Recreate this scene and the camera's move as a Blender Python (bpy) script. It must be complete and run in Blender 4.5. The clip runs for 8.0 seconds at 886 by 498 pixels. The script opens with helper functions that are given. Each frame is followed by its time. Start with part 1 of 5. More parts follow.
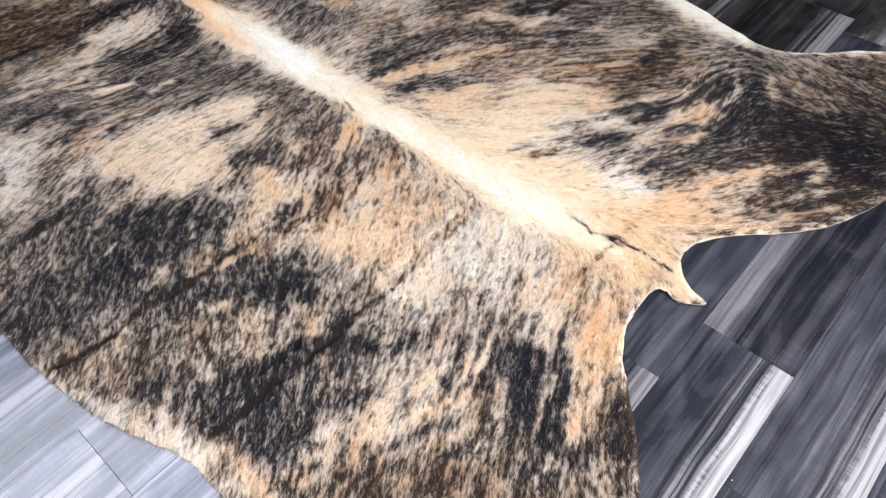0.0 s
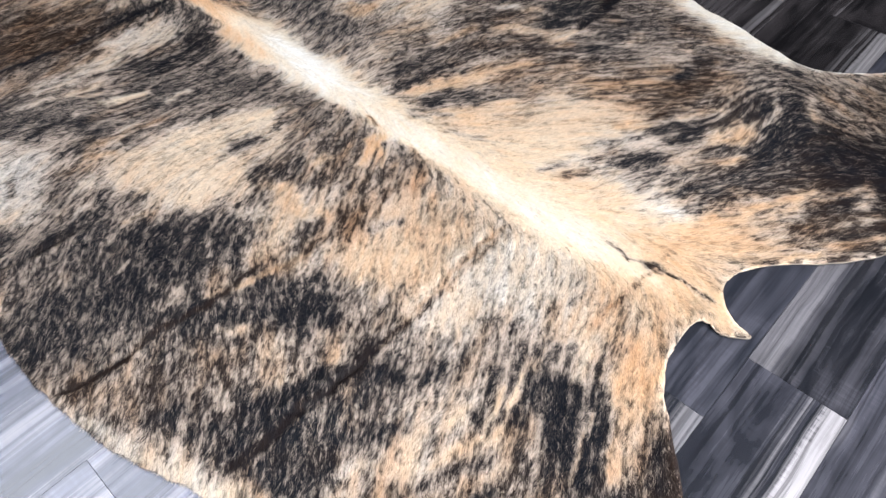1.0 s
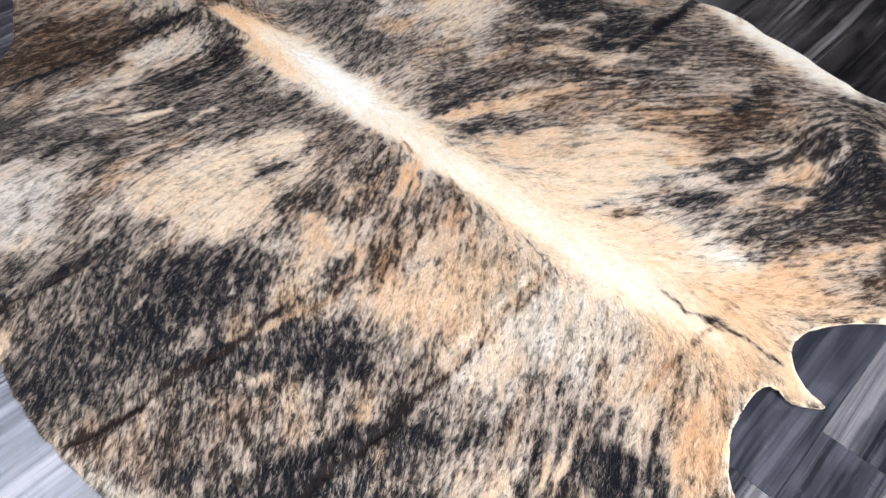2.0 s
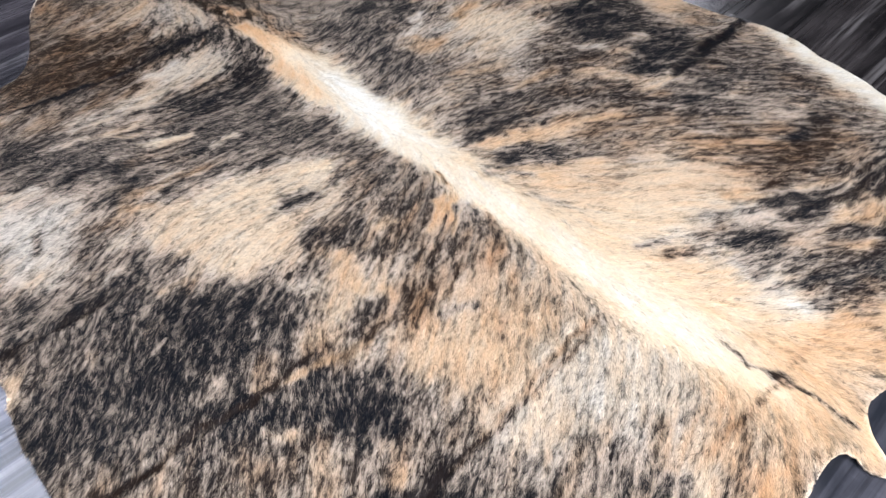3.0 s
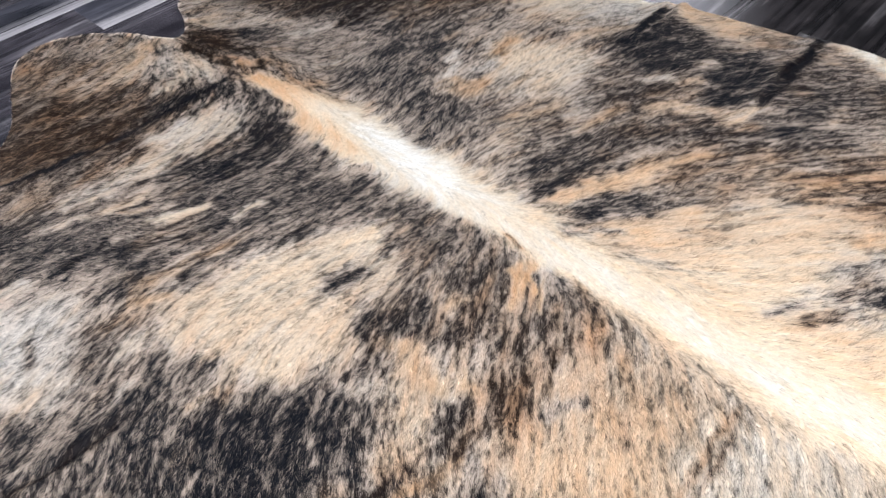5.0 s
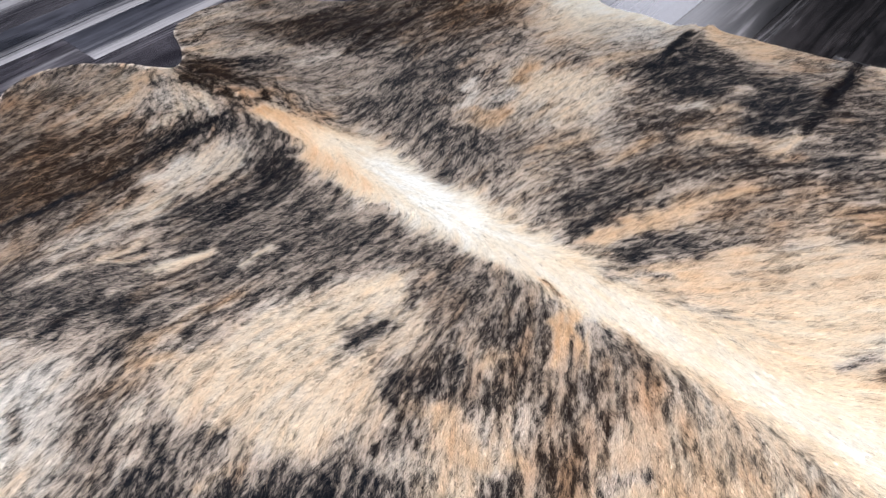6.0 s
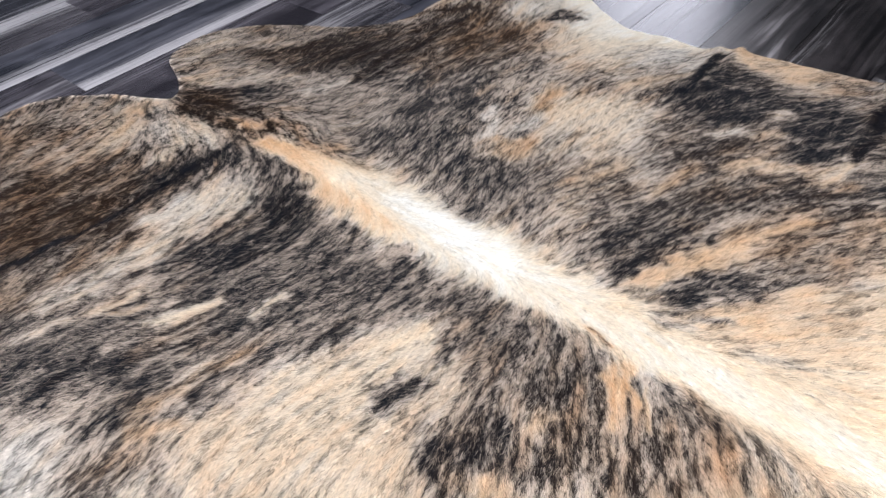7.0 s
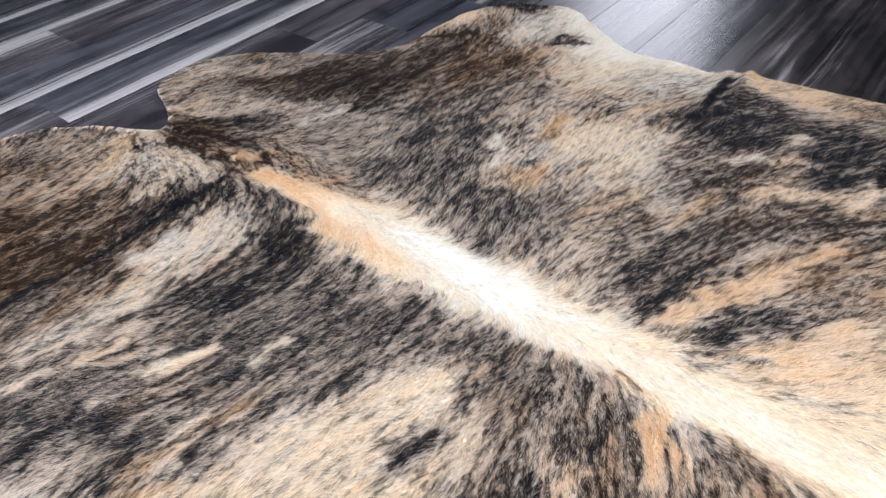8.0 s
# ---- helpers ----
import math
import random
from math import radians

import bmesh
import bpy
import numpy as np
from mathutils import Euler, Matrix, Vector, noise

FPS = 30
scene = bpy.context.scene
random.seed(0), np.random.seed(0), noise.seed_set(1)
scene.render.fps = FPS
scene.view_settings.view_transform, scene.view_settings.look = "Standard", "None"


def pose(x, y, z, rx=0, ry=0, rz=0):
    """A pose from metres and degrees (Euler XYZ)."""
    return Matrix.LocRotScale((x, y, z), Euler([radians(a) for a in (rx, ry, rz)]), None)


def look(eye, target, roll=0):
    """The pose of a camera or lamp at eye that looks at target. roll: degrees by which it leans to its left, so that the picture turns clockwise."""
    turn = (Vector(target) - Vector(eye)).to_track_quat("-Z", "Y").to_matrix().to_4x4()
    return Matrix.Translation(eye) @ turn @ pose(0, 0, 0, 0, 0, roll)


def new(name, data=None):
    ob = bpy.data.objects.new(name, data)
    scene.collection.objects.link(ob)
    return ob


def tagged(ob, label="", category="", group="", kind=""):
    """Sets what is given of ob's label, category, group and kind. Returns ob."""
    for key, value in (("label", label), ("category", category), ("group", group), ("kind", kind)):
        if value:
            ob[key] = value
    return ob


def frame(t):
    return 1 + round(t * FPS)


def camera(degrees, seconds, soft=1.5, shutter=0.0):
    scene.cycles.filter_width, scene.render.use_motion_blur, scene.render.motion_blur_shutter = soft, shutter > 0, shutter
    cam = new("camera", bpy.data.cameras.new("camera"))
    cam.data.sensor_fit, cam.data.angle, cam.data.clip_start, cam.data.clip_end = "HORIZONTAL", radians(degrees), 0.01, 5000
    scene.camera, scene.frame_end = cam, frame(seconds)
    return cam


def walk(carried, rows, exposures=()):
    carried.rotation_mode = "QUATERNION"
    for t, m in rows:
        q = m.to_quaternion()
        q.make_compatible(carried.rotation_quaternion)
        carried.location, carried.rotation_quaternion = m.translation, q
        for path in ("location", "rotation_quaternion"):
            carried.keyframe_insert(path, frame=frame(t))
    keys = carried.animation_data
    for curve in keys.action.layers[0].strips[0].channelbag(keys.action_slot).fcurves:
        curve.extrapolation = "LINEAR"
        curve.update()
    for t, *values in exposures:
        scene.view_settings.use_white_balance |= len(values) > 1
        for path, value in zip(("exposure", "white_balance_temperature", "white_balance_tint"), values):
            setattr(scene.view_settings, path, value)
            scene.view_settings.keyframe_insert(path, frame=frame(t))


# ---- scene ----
cam = camera(64.7, 8.0, soft=1.4)
PATH = [
    (0, (0.169, -0.109, 1.131), (0.172, 1.148, -0.424), -3.5),
    (0.5, (0.15, -0.085, 1.116), (0.154, 1.18, -0.433), -3.0),
    (1, (0.119, -0.038, 1.101), (0.115, 1.235, -0.441), -2.7),
    (1.5, (0.093, 0.028, 1.085), (0.071, 1.303, -0.456), -2.4),
    (3, (0.022, 0.208, 1.044), (-0.059, 1.492, -0.488), -3.2),
    (3.5, (-0.014, 0.257, 1.022), (-0.094, 1.555, -0.498), -3.8),
    (4, (-0.058, 0.316, 0.983), (-0.132, 1.635, -0.519), -4.5),
    (4.5, (-0.103, 0.367, 0.942), (-0.16, 1.712, -0.538), -4.9),
    (6, (-0.206, 0.534, 0.867), (-0.211, 1.939, -0.556), -4.9),
    (6.5, (-0.24, 0.589, 0.84), (-0.227, 2.017, -0.56), -4.8),
    (7, (-0.272, 0.641, 0.815), (-0.236, 2.092, -0.561), -4.7),
    (7.5, (-0.292, 0.686, 0.797), (-0.229, 2.159, -0.554), -4.4),
    (8, (-0.31, 0.711, 0.782), (-0.224, 2.206, -0.544), -4.3),
]
walk(cam, [(t, look(eye, target, roll)) for t, eye, target, roll in PATH], exposures=[(0.0, 0.02), (1.5, 0.05), (4.0, -0.03), (6.5, 0.0), (8.0, 0.05)])

# ---------------------------------------------------------------- light
SKY = 0.10            # sky outside the window
PANEL_W = 145.0       # ceiling panel beside the rug
FILL_W = 384.0        # ceiling panel added behind the camera to brighten the rug
WINDOW_W = 27.0       # daylight in the window opening

# the room lies square to the floorboards: u runs along the boards, v across them, both in metres
ROOM = pose(0, 0, 0, 0, 0, 45)
U0, U1, V0, V1, HEIGHT = -2.4, 4.3, -2.6, 4.5, 2.6

world = bpy.data.worlds.new("sky")
scene.world = world
world.use_nodes = True
wn = world.node_tree
sky = wn.nodes.new("ShaderNodeTexSky")
sky.sky_type = "NISHITA"
sky.sun_disc = False
sky.sun_elevation, sky.sun_rotation = radians(40), radians(200)
wn.links.new(sky.outputs[0], wn.nodes["Background"].inputs[0])
wn.nodes["Background"].inputs[1].default_value = SKY


def area_lamp(name, m, w, h, watts, colour):
    data = bpy.data.lights.new(name, "AREA")
    data.shape, data.size, data.size_y, data.energy, data.color = "RECTANGLE", w, h, watts, colour
    ob = new(name, data)
    ob.matrix_world = m
    return ob


PANEL_AT = (-0.30, 2.30)      # u, v of the ceiling panel
PANEL_SIZE = (2.3, 1.6)
FILL_AT = (-0.1, -1.35)       # and of the second one, an added fill out of view
area_lamp("ceiling_panel_lamp", ROOM @ pose(*PANEL_AT, HEIGHT - 0.075), *PANEL_SIZE, PANEL_W, (0.87, 0.91, 1.0))
# fill lamp added behind the camera, where no source is known
area_lamp("ceiling_panel_lamp", ROOM @ pose(*FILL_AT, HEIGHT - 0.075), *PANEL_SIZE, FILL_W, (0.945, 0.96, 1.0))
WIN_V, WIN_Z, WIN_W, WIN_H = 2.55, 1.25, 1.0, 1.7
area_lamp("window_daylight", ROOM @ pose(U1 + 0.06, WIN_V, WIN_Z, 0, 90, 0), WIN_H - 0.1, WIN_W - 0.1, WINDOW_W, (0.90, 0.89, 1.0))


# ---------------------------------------------------------------- materials
def material(name, rough=0.5, metal=0.0, spec=0.5):
    m = bpy.data.materials.new(name)
    m.use_nodes = True
    b = m.node_tree.nodes["Principled BSDF"]
    b.inputs["Roughness"].default_value = rough
    b.inputs["Metallic"].default_value = metal
    b.inputs["Specular IOR Level"].default_value = spec
    return m, m.node_tree, b


def node(t, kind, **sockets):
    n = t.nodes.new(kind)
    for key, value in sockets.items():
        n.inputs[key].default_value = value
    return n


def ramp(t, source, *stops):
    n = t.nodes.new("ShaderNodeValToRGB")
    e = n.color_ramp.elements
    while len(e) < len(stops):
        e.new(0.5)
    for el, (p, c) in zip(e, stops):
        el.position = p
        el.color = (*c, 1) if isinstance(c, tuple) else (c, c, c, 1)
    t.links.new(source, n.inputs[0])
    return n.outputs[0]


def mix(t, factor, a, b, blend="MIX"):
    n = t.nodes.new("ShaderNodeMix")
    n.data_type, n.blend_type = "RGBA", blend
    for socket, value in ((n.inputs[0], factor), (n.inputs[6], a), (n.inputs[7], b)):
        if isinstance(value, (int, float)):
            socket.default_value = value
        elif isinstance(value, tuple):
            socket.default_value = (*value, 1)
        else:
            t.links.new(value, socket)
    return n.outputs[2]


def calc(t, op, a, b=0.0, c=None):
    n = t.nodes.new("ShaderNodeMath")
    n.operation = op
    for socket, value in zip(n.inputs, (a, b, c)):
        if value is None:
            continue
        if isinstance(value, (int, float)):
            socket.default_value = value
        else:
            t.links.new(value, socket)
    return n.outputs[0]


def plain_surface(name, colour, scale, rough, depth=0.1):
    """Painted or plastered: soft mottling and fine relief."""
    m, t, b = material(name, rough)
    co = t.nodes.new("ShaderNodeTexCoord").outputs["Object"]
    n1 = node(t, "ShaderNodeTexNoise", Scale=scale, Detail=4.0)
    n2 = node(t, "ShaderNodeTexNoise", Scale=scale * 40, Detail=3.0)
    t.links.new(co, n1.inputs["Vector"]), t.links.new(co, n2.inputs["Vector"])
    dark = tuple(c * 0.93 for c in colour)
    t.links.new(mix(t, ramp(t, n1.outputs[0], (0.35, 0.0), (0.65, 1.0)), dark, colour), b.inputs["Base Color"])
    bump = node(t, "ShaderNodeBump", Strength=depth, Distance=0.002)
    t.links.new(n2.outputs[0], bump.inputs["Height"])
    t.links.new(bump.outputs[0], b.inputs["Normal"])
    return m


def board_material(name, dark, pale, wash, edge, lime=0.85):
    """Grey wood-look vinyl. wash: how much whitish streak lies on it; edge: -1, 0 or 1, the long edge that is limed white; lime: how thickly."""
    m, t, b = material(name, 0.34, spec=0.5)
    co = t.nodes.new("ShaderNodeTexCoord").outputs["Object"]
    rnd = t.nodes.new("ShaderNodeObjectInfo").outputs["Random"]
    shift = t.nodes.new("ShaderNodeCombineXYZ")
    t.links.new(calc(t, "MULTIPLY", rnd, 37.0), shift.inputs[0])
    t.links.new(calc(t, "MULTIPLY", rnd, 11.0), shift.inputs[2])
    moved = t.nodes.new("ShaderNodeVectorMath")
    t.links.new(co, moved.inputs[0]), t.links.new(shift.outputs[0], moved.inputs[1])
    # the grain swerves round knots
    bend = node(t, "ShaderNodeTexNoise", Scale=1.0, Detail=2.0, Roughness=0.5)
    stretch = node(t, "ShaderNodeMapping")
    stretch.inputs["Scale"].default_value = (3.2, 6.5, 1.0)
    t.links.new(moved.outputs[0], stretch.inputs[0]), t.links.new(stretch.outputs[0], bend.inputs["Vector"])
    sway = t.nodes.new("ShaderNodeCombineXYZ")
    t.links.new(calc(t, "MULTIPLY", calc(t, "SUBTRACT", bend.outputs[0], 0.5), 0.022), sway.inputs[1])
    swerved = t.nodes.new("ShaderNodeVectorMath")
    t.links.new(moved.outputs[0], swerved.inputs[0]), t.links.new(sway.outputs[0], swerved.inputs[1])

    def grain(sx, sy, detail=5.0, rough=0.6, warp=0.0):
        mp = node(t, "ShaderNodeMapping")
        mp.inputs["Scale"].default_value = (sx, sy, 1.0)
        t.links.new(swerved.outputs[0], mp.inputs[0])
        n = node(t, "ShaderNodeTexNoise", Scale=1.0, Detail=detail, Roughness=rough, Distortion=warp)
        t.links.new(mp.outputs[0], n.inputs["Vector"])
        return n.outputs[0]

    broad = grain(0.8, 8.0, 4.0, 0.55, 1.4)        # cathedral bands
    cloud = grain(4.5, 10.0, 4.0, 0.6, 0.8)        # soft smoky patches
    line = grain(0.7, 48.0, 5.0, 0.65, 0.1)        # grain lines
    hairline = grain(0.9, 130.0, 4.0, 0.6)
    fine = grain(7.0, 240.0, 4.0, 0.6)             # pores
    saw = grain(190.0, 9.0, 3.0, 0.7)              # cross saw marks
    tone = calc(t, "ADD", calc(t, "MULTIPLY", broad, 0.42), calc(t, "MULTIPLY", cloud, 0.36))
    tone = calc(t, "ADD", tone, calc(t, "MULTIPLY", line, 0.22))
    base = mix(t, ramp(t, tone, (0.43, 0.0), (0.60, 1.0)), dark, pale)
    base = mix(t, ramp(t, line, (0.34, 0.75), (0.47, 0.0)), base, tuple(c * 0.55 for c in dark))
    # whitish wash in long bands, worn across by the saw
    white = (0.30, 0.285, 0.297)
    swath = calc(t, "ADD", calc(t, "MULTIPLY", broad, 0.62), calc(t, "MULTIPLY", line, 0.38))
    worn = calc(t, "ADD", swath, calc(t, "MULTIPLY", calc(t, "SUBTRACT", saw, 0.5), 0.06))
    base = mix(t, ramp(t, worn, (0.62 - 0.14 * wash, 0.0), (0.74 - 0.14 * wash, min(0.9, 0.25 + 0.5 * wash))), base, white)
    scuff = calc(t, "MULTIPLY", ramp(t, saw, (0.50, 0.0), (0.66, 1.0)), ramp(t, cloud, (0.5, 0.0), (0.64, 0.35)))
    base = mix(t, calc(t, "MULTIPLY", scuff, 0.5), base, tuple(c * 2.0 for c in pale))
    if edge:
        sep = t.nodes.new("ShaderNodeSeparateXYZ")
        t.links.new(co, sep.inputs[0])
        across = calc(t, "MULTIPLY", sep.outputs[1], float(edge))
        wob = calc(t, "ADD", across, calc(t, "MULTIPLY", calc(t, "SUBTRACT", line, 0.5), 0.026))
        wob = calc(t, "ADD", wob, calc(t, "MULTIPLY", calc(t, "SUBTRACT", cloud, 0.5), 0.018))
        wob = calc(t, "ADD", wob, calc(t, "MULTIPLY", calc(t, "SUBTRACT", saw, 0.5), 0.022))
        band = ramp(t, calc(t, "MULTIPLY", wob, 5.0), (0.24, 0.0), (0.28, 0.8 * lime), (0.40, lime))
        zone = ramp(t, calc(t, "MULTIPLY", wob, 5.0), (0.02, 0.0), (0.20, lime))
        base = mix(t, calc(t, "MULTIPLY", zone, ramp(t, hairline, (0.44, 0.0), (0.62, 0.65))), base, white)
        base = mix(t, band, base, white)
    base = mix(t, ramp(t, hairline, (0.36, 0.45), (0.48, 0.0)), base, tuple(c * 0.6 for c in dark))
    base = mix(t, ramp(t, fine, (0.36, 0.35), (0.52, 0.0)), base, tuple(c * 0.5 for c in dark))
    value = node(t, "ShaderNodeHueSaturation")
    t.links.new(base, value.inputs["Color"])
    t.links.new(calc(t, "ADD", 0.82, calc(t, "MULTIPLY", rnd, 0.36)), value.inputs["Value"])
    t.links.new(value.outputs[0], b.inputs["Base Color"])
    gloss = calc(t, "ADD", calc(t, "MULTIPLY", line, 0.20), calc(t, "MULTIPLY", broad, 0.26))
    t.links.new(calc(t, "ADD", gloss, calc(t, "MULTIPLY", rnd, 0.10)), b.inputs["Roughness"])
    bump = node(t, "ShaderNodeBump", Strength=0.22, Distance=0.0012)
    t.links.new(calc(t, "ADD", fine, calc(t, "MULTIPLY", line, 0.7)), bump.inputs["Height"])
    t.links.new(bump.outputs[0], b.inputs["Normal"])
    return m


def hair_material():
    """Short glossy cattle hair; the colour of each hair, crease shade included, comes with it."""
    m, t, b = material("cattle_hair", 0.45, spec=0.15)
    a = t.nodes.new("ShaderNodeAttribute")
    a.attribute_name = "coat_tone"
    t.links.new(a.outputs["Color"], b.inputs["Base Color"])
    through_hair = t.nodes.new("ShaderNodeBsdfTranslucent")
    t.links.new(a.outputs["Color"], through_hair.inputs[0])
    blend = node(t, "ShaderNodeMixShader", Fac=0.45)
    t.links.new(b.outputs[0], blend.inputs[1]), t.links.new(through_hair.outputs[0], blend.inputs[2])
    t.links.new(blend.outputs[0], t.nodes["Material Output"].inputs[0])
    return m


def skin_material():
    m, t, b = material("hide_grain_side", 0.7, spec=0.3)
    a = t.nodes.new("ShaderNodeAttribute")
    a.attribute_name = "coat_tone"
    co = t.nodes.new("ShaderNodeTexCoord").outputs["Object"]
    n = node(t, "ShaderNodeTexNoise", Scale=220.0, Detail=3.0)
    t.links.new(co, n.inputs["Vector"])
    t.links.new(mix(t, ramp(t, n.outputs[0], (0.35, 0.0), (0.7, 0.25)), a.outputs["Color"], mix(t, 0.6, a.outputs["Color"], (0.02, 0.015, 0.012))), b.inputs["Base Color"])
    return m


HAIR, SKIN = hair_material(), skin_material()
SUEDE = plain_surface("suede_flesh_side", (0.60, 0.51, 0.42), 18.0, 0.9, 0.4)
WALL = plain_surface("wall_paint", (0.055, 0.055, 0.062), 1.5, 0.8)
CEIL = plain_surface("ceiling_paint", (0.80, 0.80, 0.80), 1.2, 0.9)
SUB = plain_surface("floor_underlay", (0.03, 0.03, 0.032), 6.0, 0.9)
METAL = plain_surface("white_lacquer", (0.78, 0.78, 0.78), 3.0, 0.4, 0.02)
BOARDS = {
    "dark": board_material("board_charcoal", (0.0085, 0.0100, 0.0145), (0.054, 0.054, 0.068), 0.20, 0),
    # black and worn: dark boards, the dimmer light at the far right put in
    "black": board_material("board_black_brown_dim", (0.0042, 0.0038, 0.0044), (0.040, 0.035, 0.037), 0.50, 0),
    "worn": board_material("board_black_limed_dim", (0.0046, 0.0042, 0.0046), (0.036, 0.032, 0.034), 0.40, -1, 0.5),
    "grey": board_material("board_grey", (0.016, 0.0155, 0.020), (0.086, 0.081, 0.092), 0.75, 0),
    "pale": board_material("board_pale", (0.020, 0.024, 0.040), (0.112, 0.117, 0.160), 0.75, 0),
    "low": board_material("board_limed_low", (0.0105, 0.0115, 0.0160), (0.056, 0.056, 0.070), 0.20, -1),
    "smoky": board_material("board_smoky", (0.0085, 0.0095, 0.0130), (0.052, 0.051, 0.061), 0.25, 1, 0.16),
    "wedge": board_material("board_smoky_low", (0.0095, 0.0110, 0.0160), (0.060, 0.061, 0.077), 0.25, -1, 0.30),
    "high": board_material("board_limed_high", (0.016, 0.0150, 0.019), (0.074, 0.068, 0.078), 0.50, 1),
    "plum": board_material("board_plum", (0.016, 0.0145, 0.0188), (0.076, 0.069, 0.081), 0.40, 0),
}


# ---------------------------------------------------------------- building helpers
def part(name, bm, mat, parent=None, label=""):
    me = bpy.data.meshes.new(name)
    bm.to_mesh(me)
    bm.free()
    me.materials.append(mat)
    ob = new(name, me)
    if parent:
        ob.parent = parent
    return tagged(ob, label)


def box(bm, u0, u1, v0, v1, z0, z1):
    m = Matrix.Translation(((u0 + u1) / 2, (v0 + v1) / 2, (z0 + z1) / 2)) @ Matrix.Diagonal((u1 - u0, v1 - v0, z1 - z0, 1))
    return bmesh.ops.create_cube(bm, size=1, matrix=m)["verts"]


# ---------------------------------------------------------------- the room
def slab(name, label, mat, *boxes, kind="structure"):
    bm = bmesh.new()
    for b in boxes:
        box(bm, *b)
    ob = part(name, bm, mat)
    ob.matrix_world = ROOM
    return tagged(ob, label, name.split("_")[0], kind=kind)


TH = 0.15
slab("ceiling", "plain white painted ceiling over the room", CEIL, (U0, U1, V0, V1, HEIGHT, HEIGHT + TH))
slab("wall_west", "plain grey painted wall", WALL, (U0 - TH, U0, V0 - TH, V1 + TH, -0.1, HEIGHT + TH))
slab("wall_south", "plain grey painted wall", WALL, (U0, U1, V0 - TH, V0, -0.1, HEIGHT + TH))
slab("wall_north", "plain grey painted wall", WALL, (U0, U1, V1, V1 + TH, -0.1, HEIGHT + TH))
wa, wb, za, zb = WIN_V - WIN_W / 2, WIN_V + WIN_W / 2, WIN_Z - WIN_H / 2, WIN_Z + WIN_H / 2
slab("wall_east", "plain grey painted wall with one window opening", WALL,
     (U1, U1 + TH, V0 - TH, wa, -0.1, HEIGHT + TH), (U1, U1 + TH, wb, V1 + TH, -0.1, HEIGHT + TH),
     (U1, U1 + TH, wa, wb, -0.1, za), (U1, U1 + TH, wa, wb, zb, HEIGHT + TH))


def ceiling_light(u, v):
    thing = new("ceiling_light")
    w, h = PANEL_SIZE[0] / 2, PANEL_SIZE[1] / 2
    bm = bmesh.new()
    for a in ((u - w - 0.04, u + w + 0.04, v - h - 0.04, v - h), (u - w - 0.04, u + w + 0.04, v + h, v + h + 0.04),
              (u - w - 0.04, u - w, v - h, v + h), (u + w, u + w + 0.04, v - h, v + h)):
        box(bm, *a, HEIGHT - 0.08, HEIGHT)
    part("frame", bm, METAL, thing)
    bm = bmesh.new()
    box(bm, u - w, u + w, v - h, v + h, HEIGHT - 0.06, HEIGHT - 0.05)
    part("diffuser", bm, METAL, thing)
    thing.matrix_world = ROOM
    tagged(thing, "flat white ceiling light panel out of view, switched on", "ceiling light", kind="structure")


ceiling_light(*PANEL_AT)
# housing for the added fill lamp, out of view
ceiling_light(*FILL_AT)

# ---------------------------------------------------------------- the hide's plan
GX, GY, STEP = -1.40, -0.36, 0.002
NX, NY = 1560, 1520


def arc(points, per=14):
    """A smooth closed line through the points."""
    p = np.array(points)
    a, b, c, d = np.roll(p, 1, 0), p, np.roll(p, -1, 0), np.roll(p, -2, 0)
    s = np.linspace(0, 1, per, endpoint=False)[None, :, None]
    a, b, c, d = (q[:, None, :] for q in (a, b, c, d))
    out = 0.5 * (2 * b + (c - a) * s + (2 * a - 5 * b + 4 * c - d) * s ** 2 + (3 * b - a - 3 * c + d) * s ** 3)
    return out.reshape(-1, 2)


NECK = [(-0.93, 2.11), (-0.86, 2.085), (-0.825, 2.078), (-0.812, 2.10), (-0.818, 2.14), (-0.84, 2.20), (-0.868, 2.275)]
SHOULDER_R = [(-0.852, 2.33), (-0.79, 2.395), (-0.68, 2.415), (-0.58, 2.40), (-0.48, 2.37), (-0.38, 2.352), (-0.27, 2.38), (-0.19, 2.455), (-0.10, 2.52)]
FORELEG_R = [(0.01, 2.55), (0.08, 2.525), (0.15, 2.50), (0.195, 2.45), (0.215, 2.36), (0.232, 2.28), (0.265, 2.20)]
BELLY_R = [(0.34, 2.13), (0.40, 2.07), (0.46, 2.045), (0.54, 1.995), (0.63, 1.92), (0.715, 1.855), (0.795, 1.80), (0.86, 1.705), (0.92, 1.625), (0.985, 1.505)]
HIND_R = [(1.03, 1.42), (1.10, 1.385), (1.20, 1.37), (1.34, 1.36), (1.48, 1.33), (1.58, 1.23), (1.55, 1.11), (1.42, 1.03), (1.25, 0.93), (1.12, 0.86)]
RUMP = [(1.01, 0.81), (0.94, 0.79), (0.86, 0.785), (0.78, 0.79), (0.72, 0.782), (0.675, 0.765), (0.65, 0.735), (0.643, 0.70), (0.65, 0.66)]
TAIL = [(0.667, 0.632), (0.660, 0.624), (0.63, 0.625), (0.608, 0.633), (0.598, 0.65), (0.575, 0.66), (0.55, 0.643)]
HIND_L = [(0.52, 0.605), (0.50, 0.57), (0.483, 0.51), (0.48, 0.45), (0.478, 0.39), (0.47, 0.33), (0.458, 0.27), (0.42, 0.12), (0.35, -0.08), (0.22, -0.20), (0.08, -0.20), (0.0, -0.08), (-0.05, 0.08), (-0.13, 0.22)]
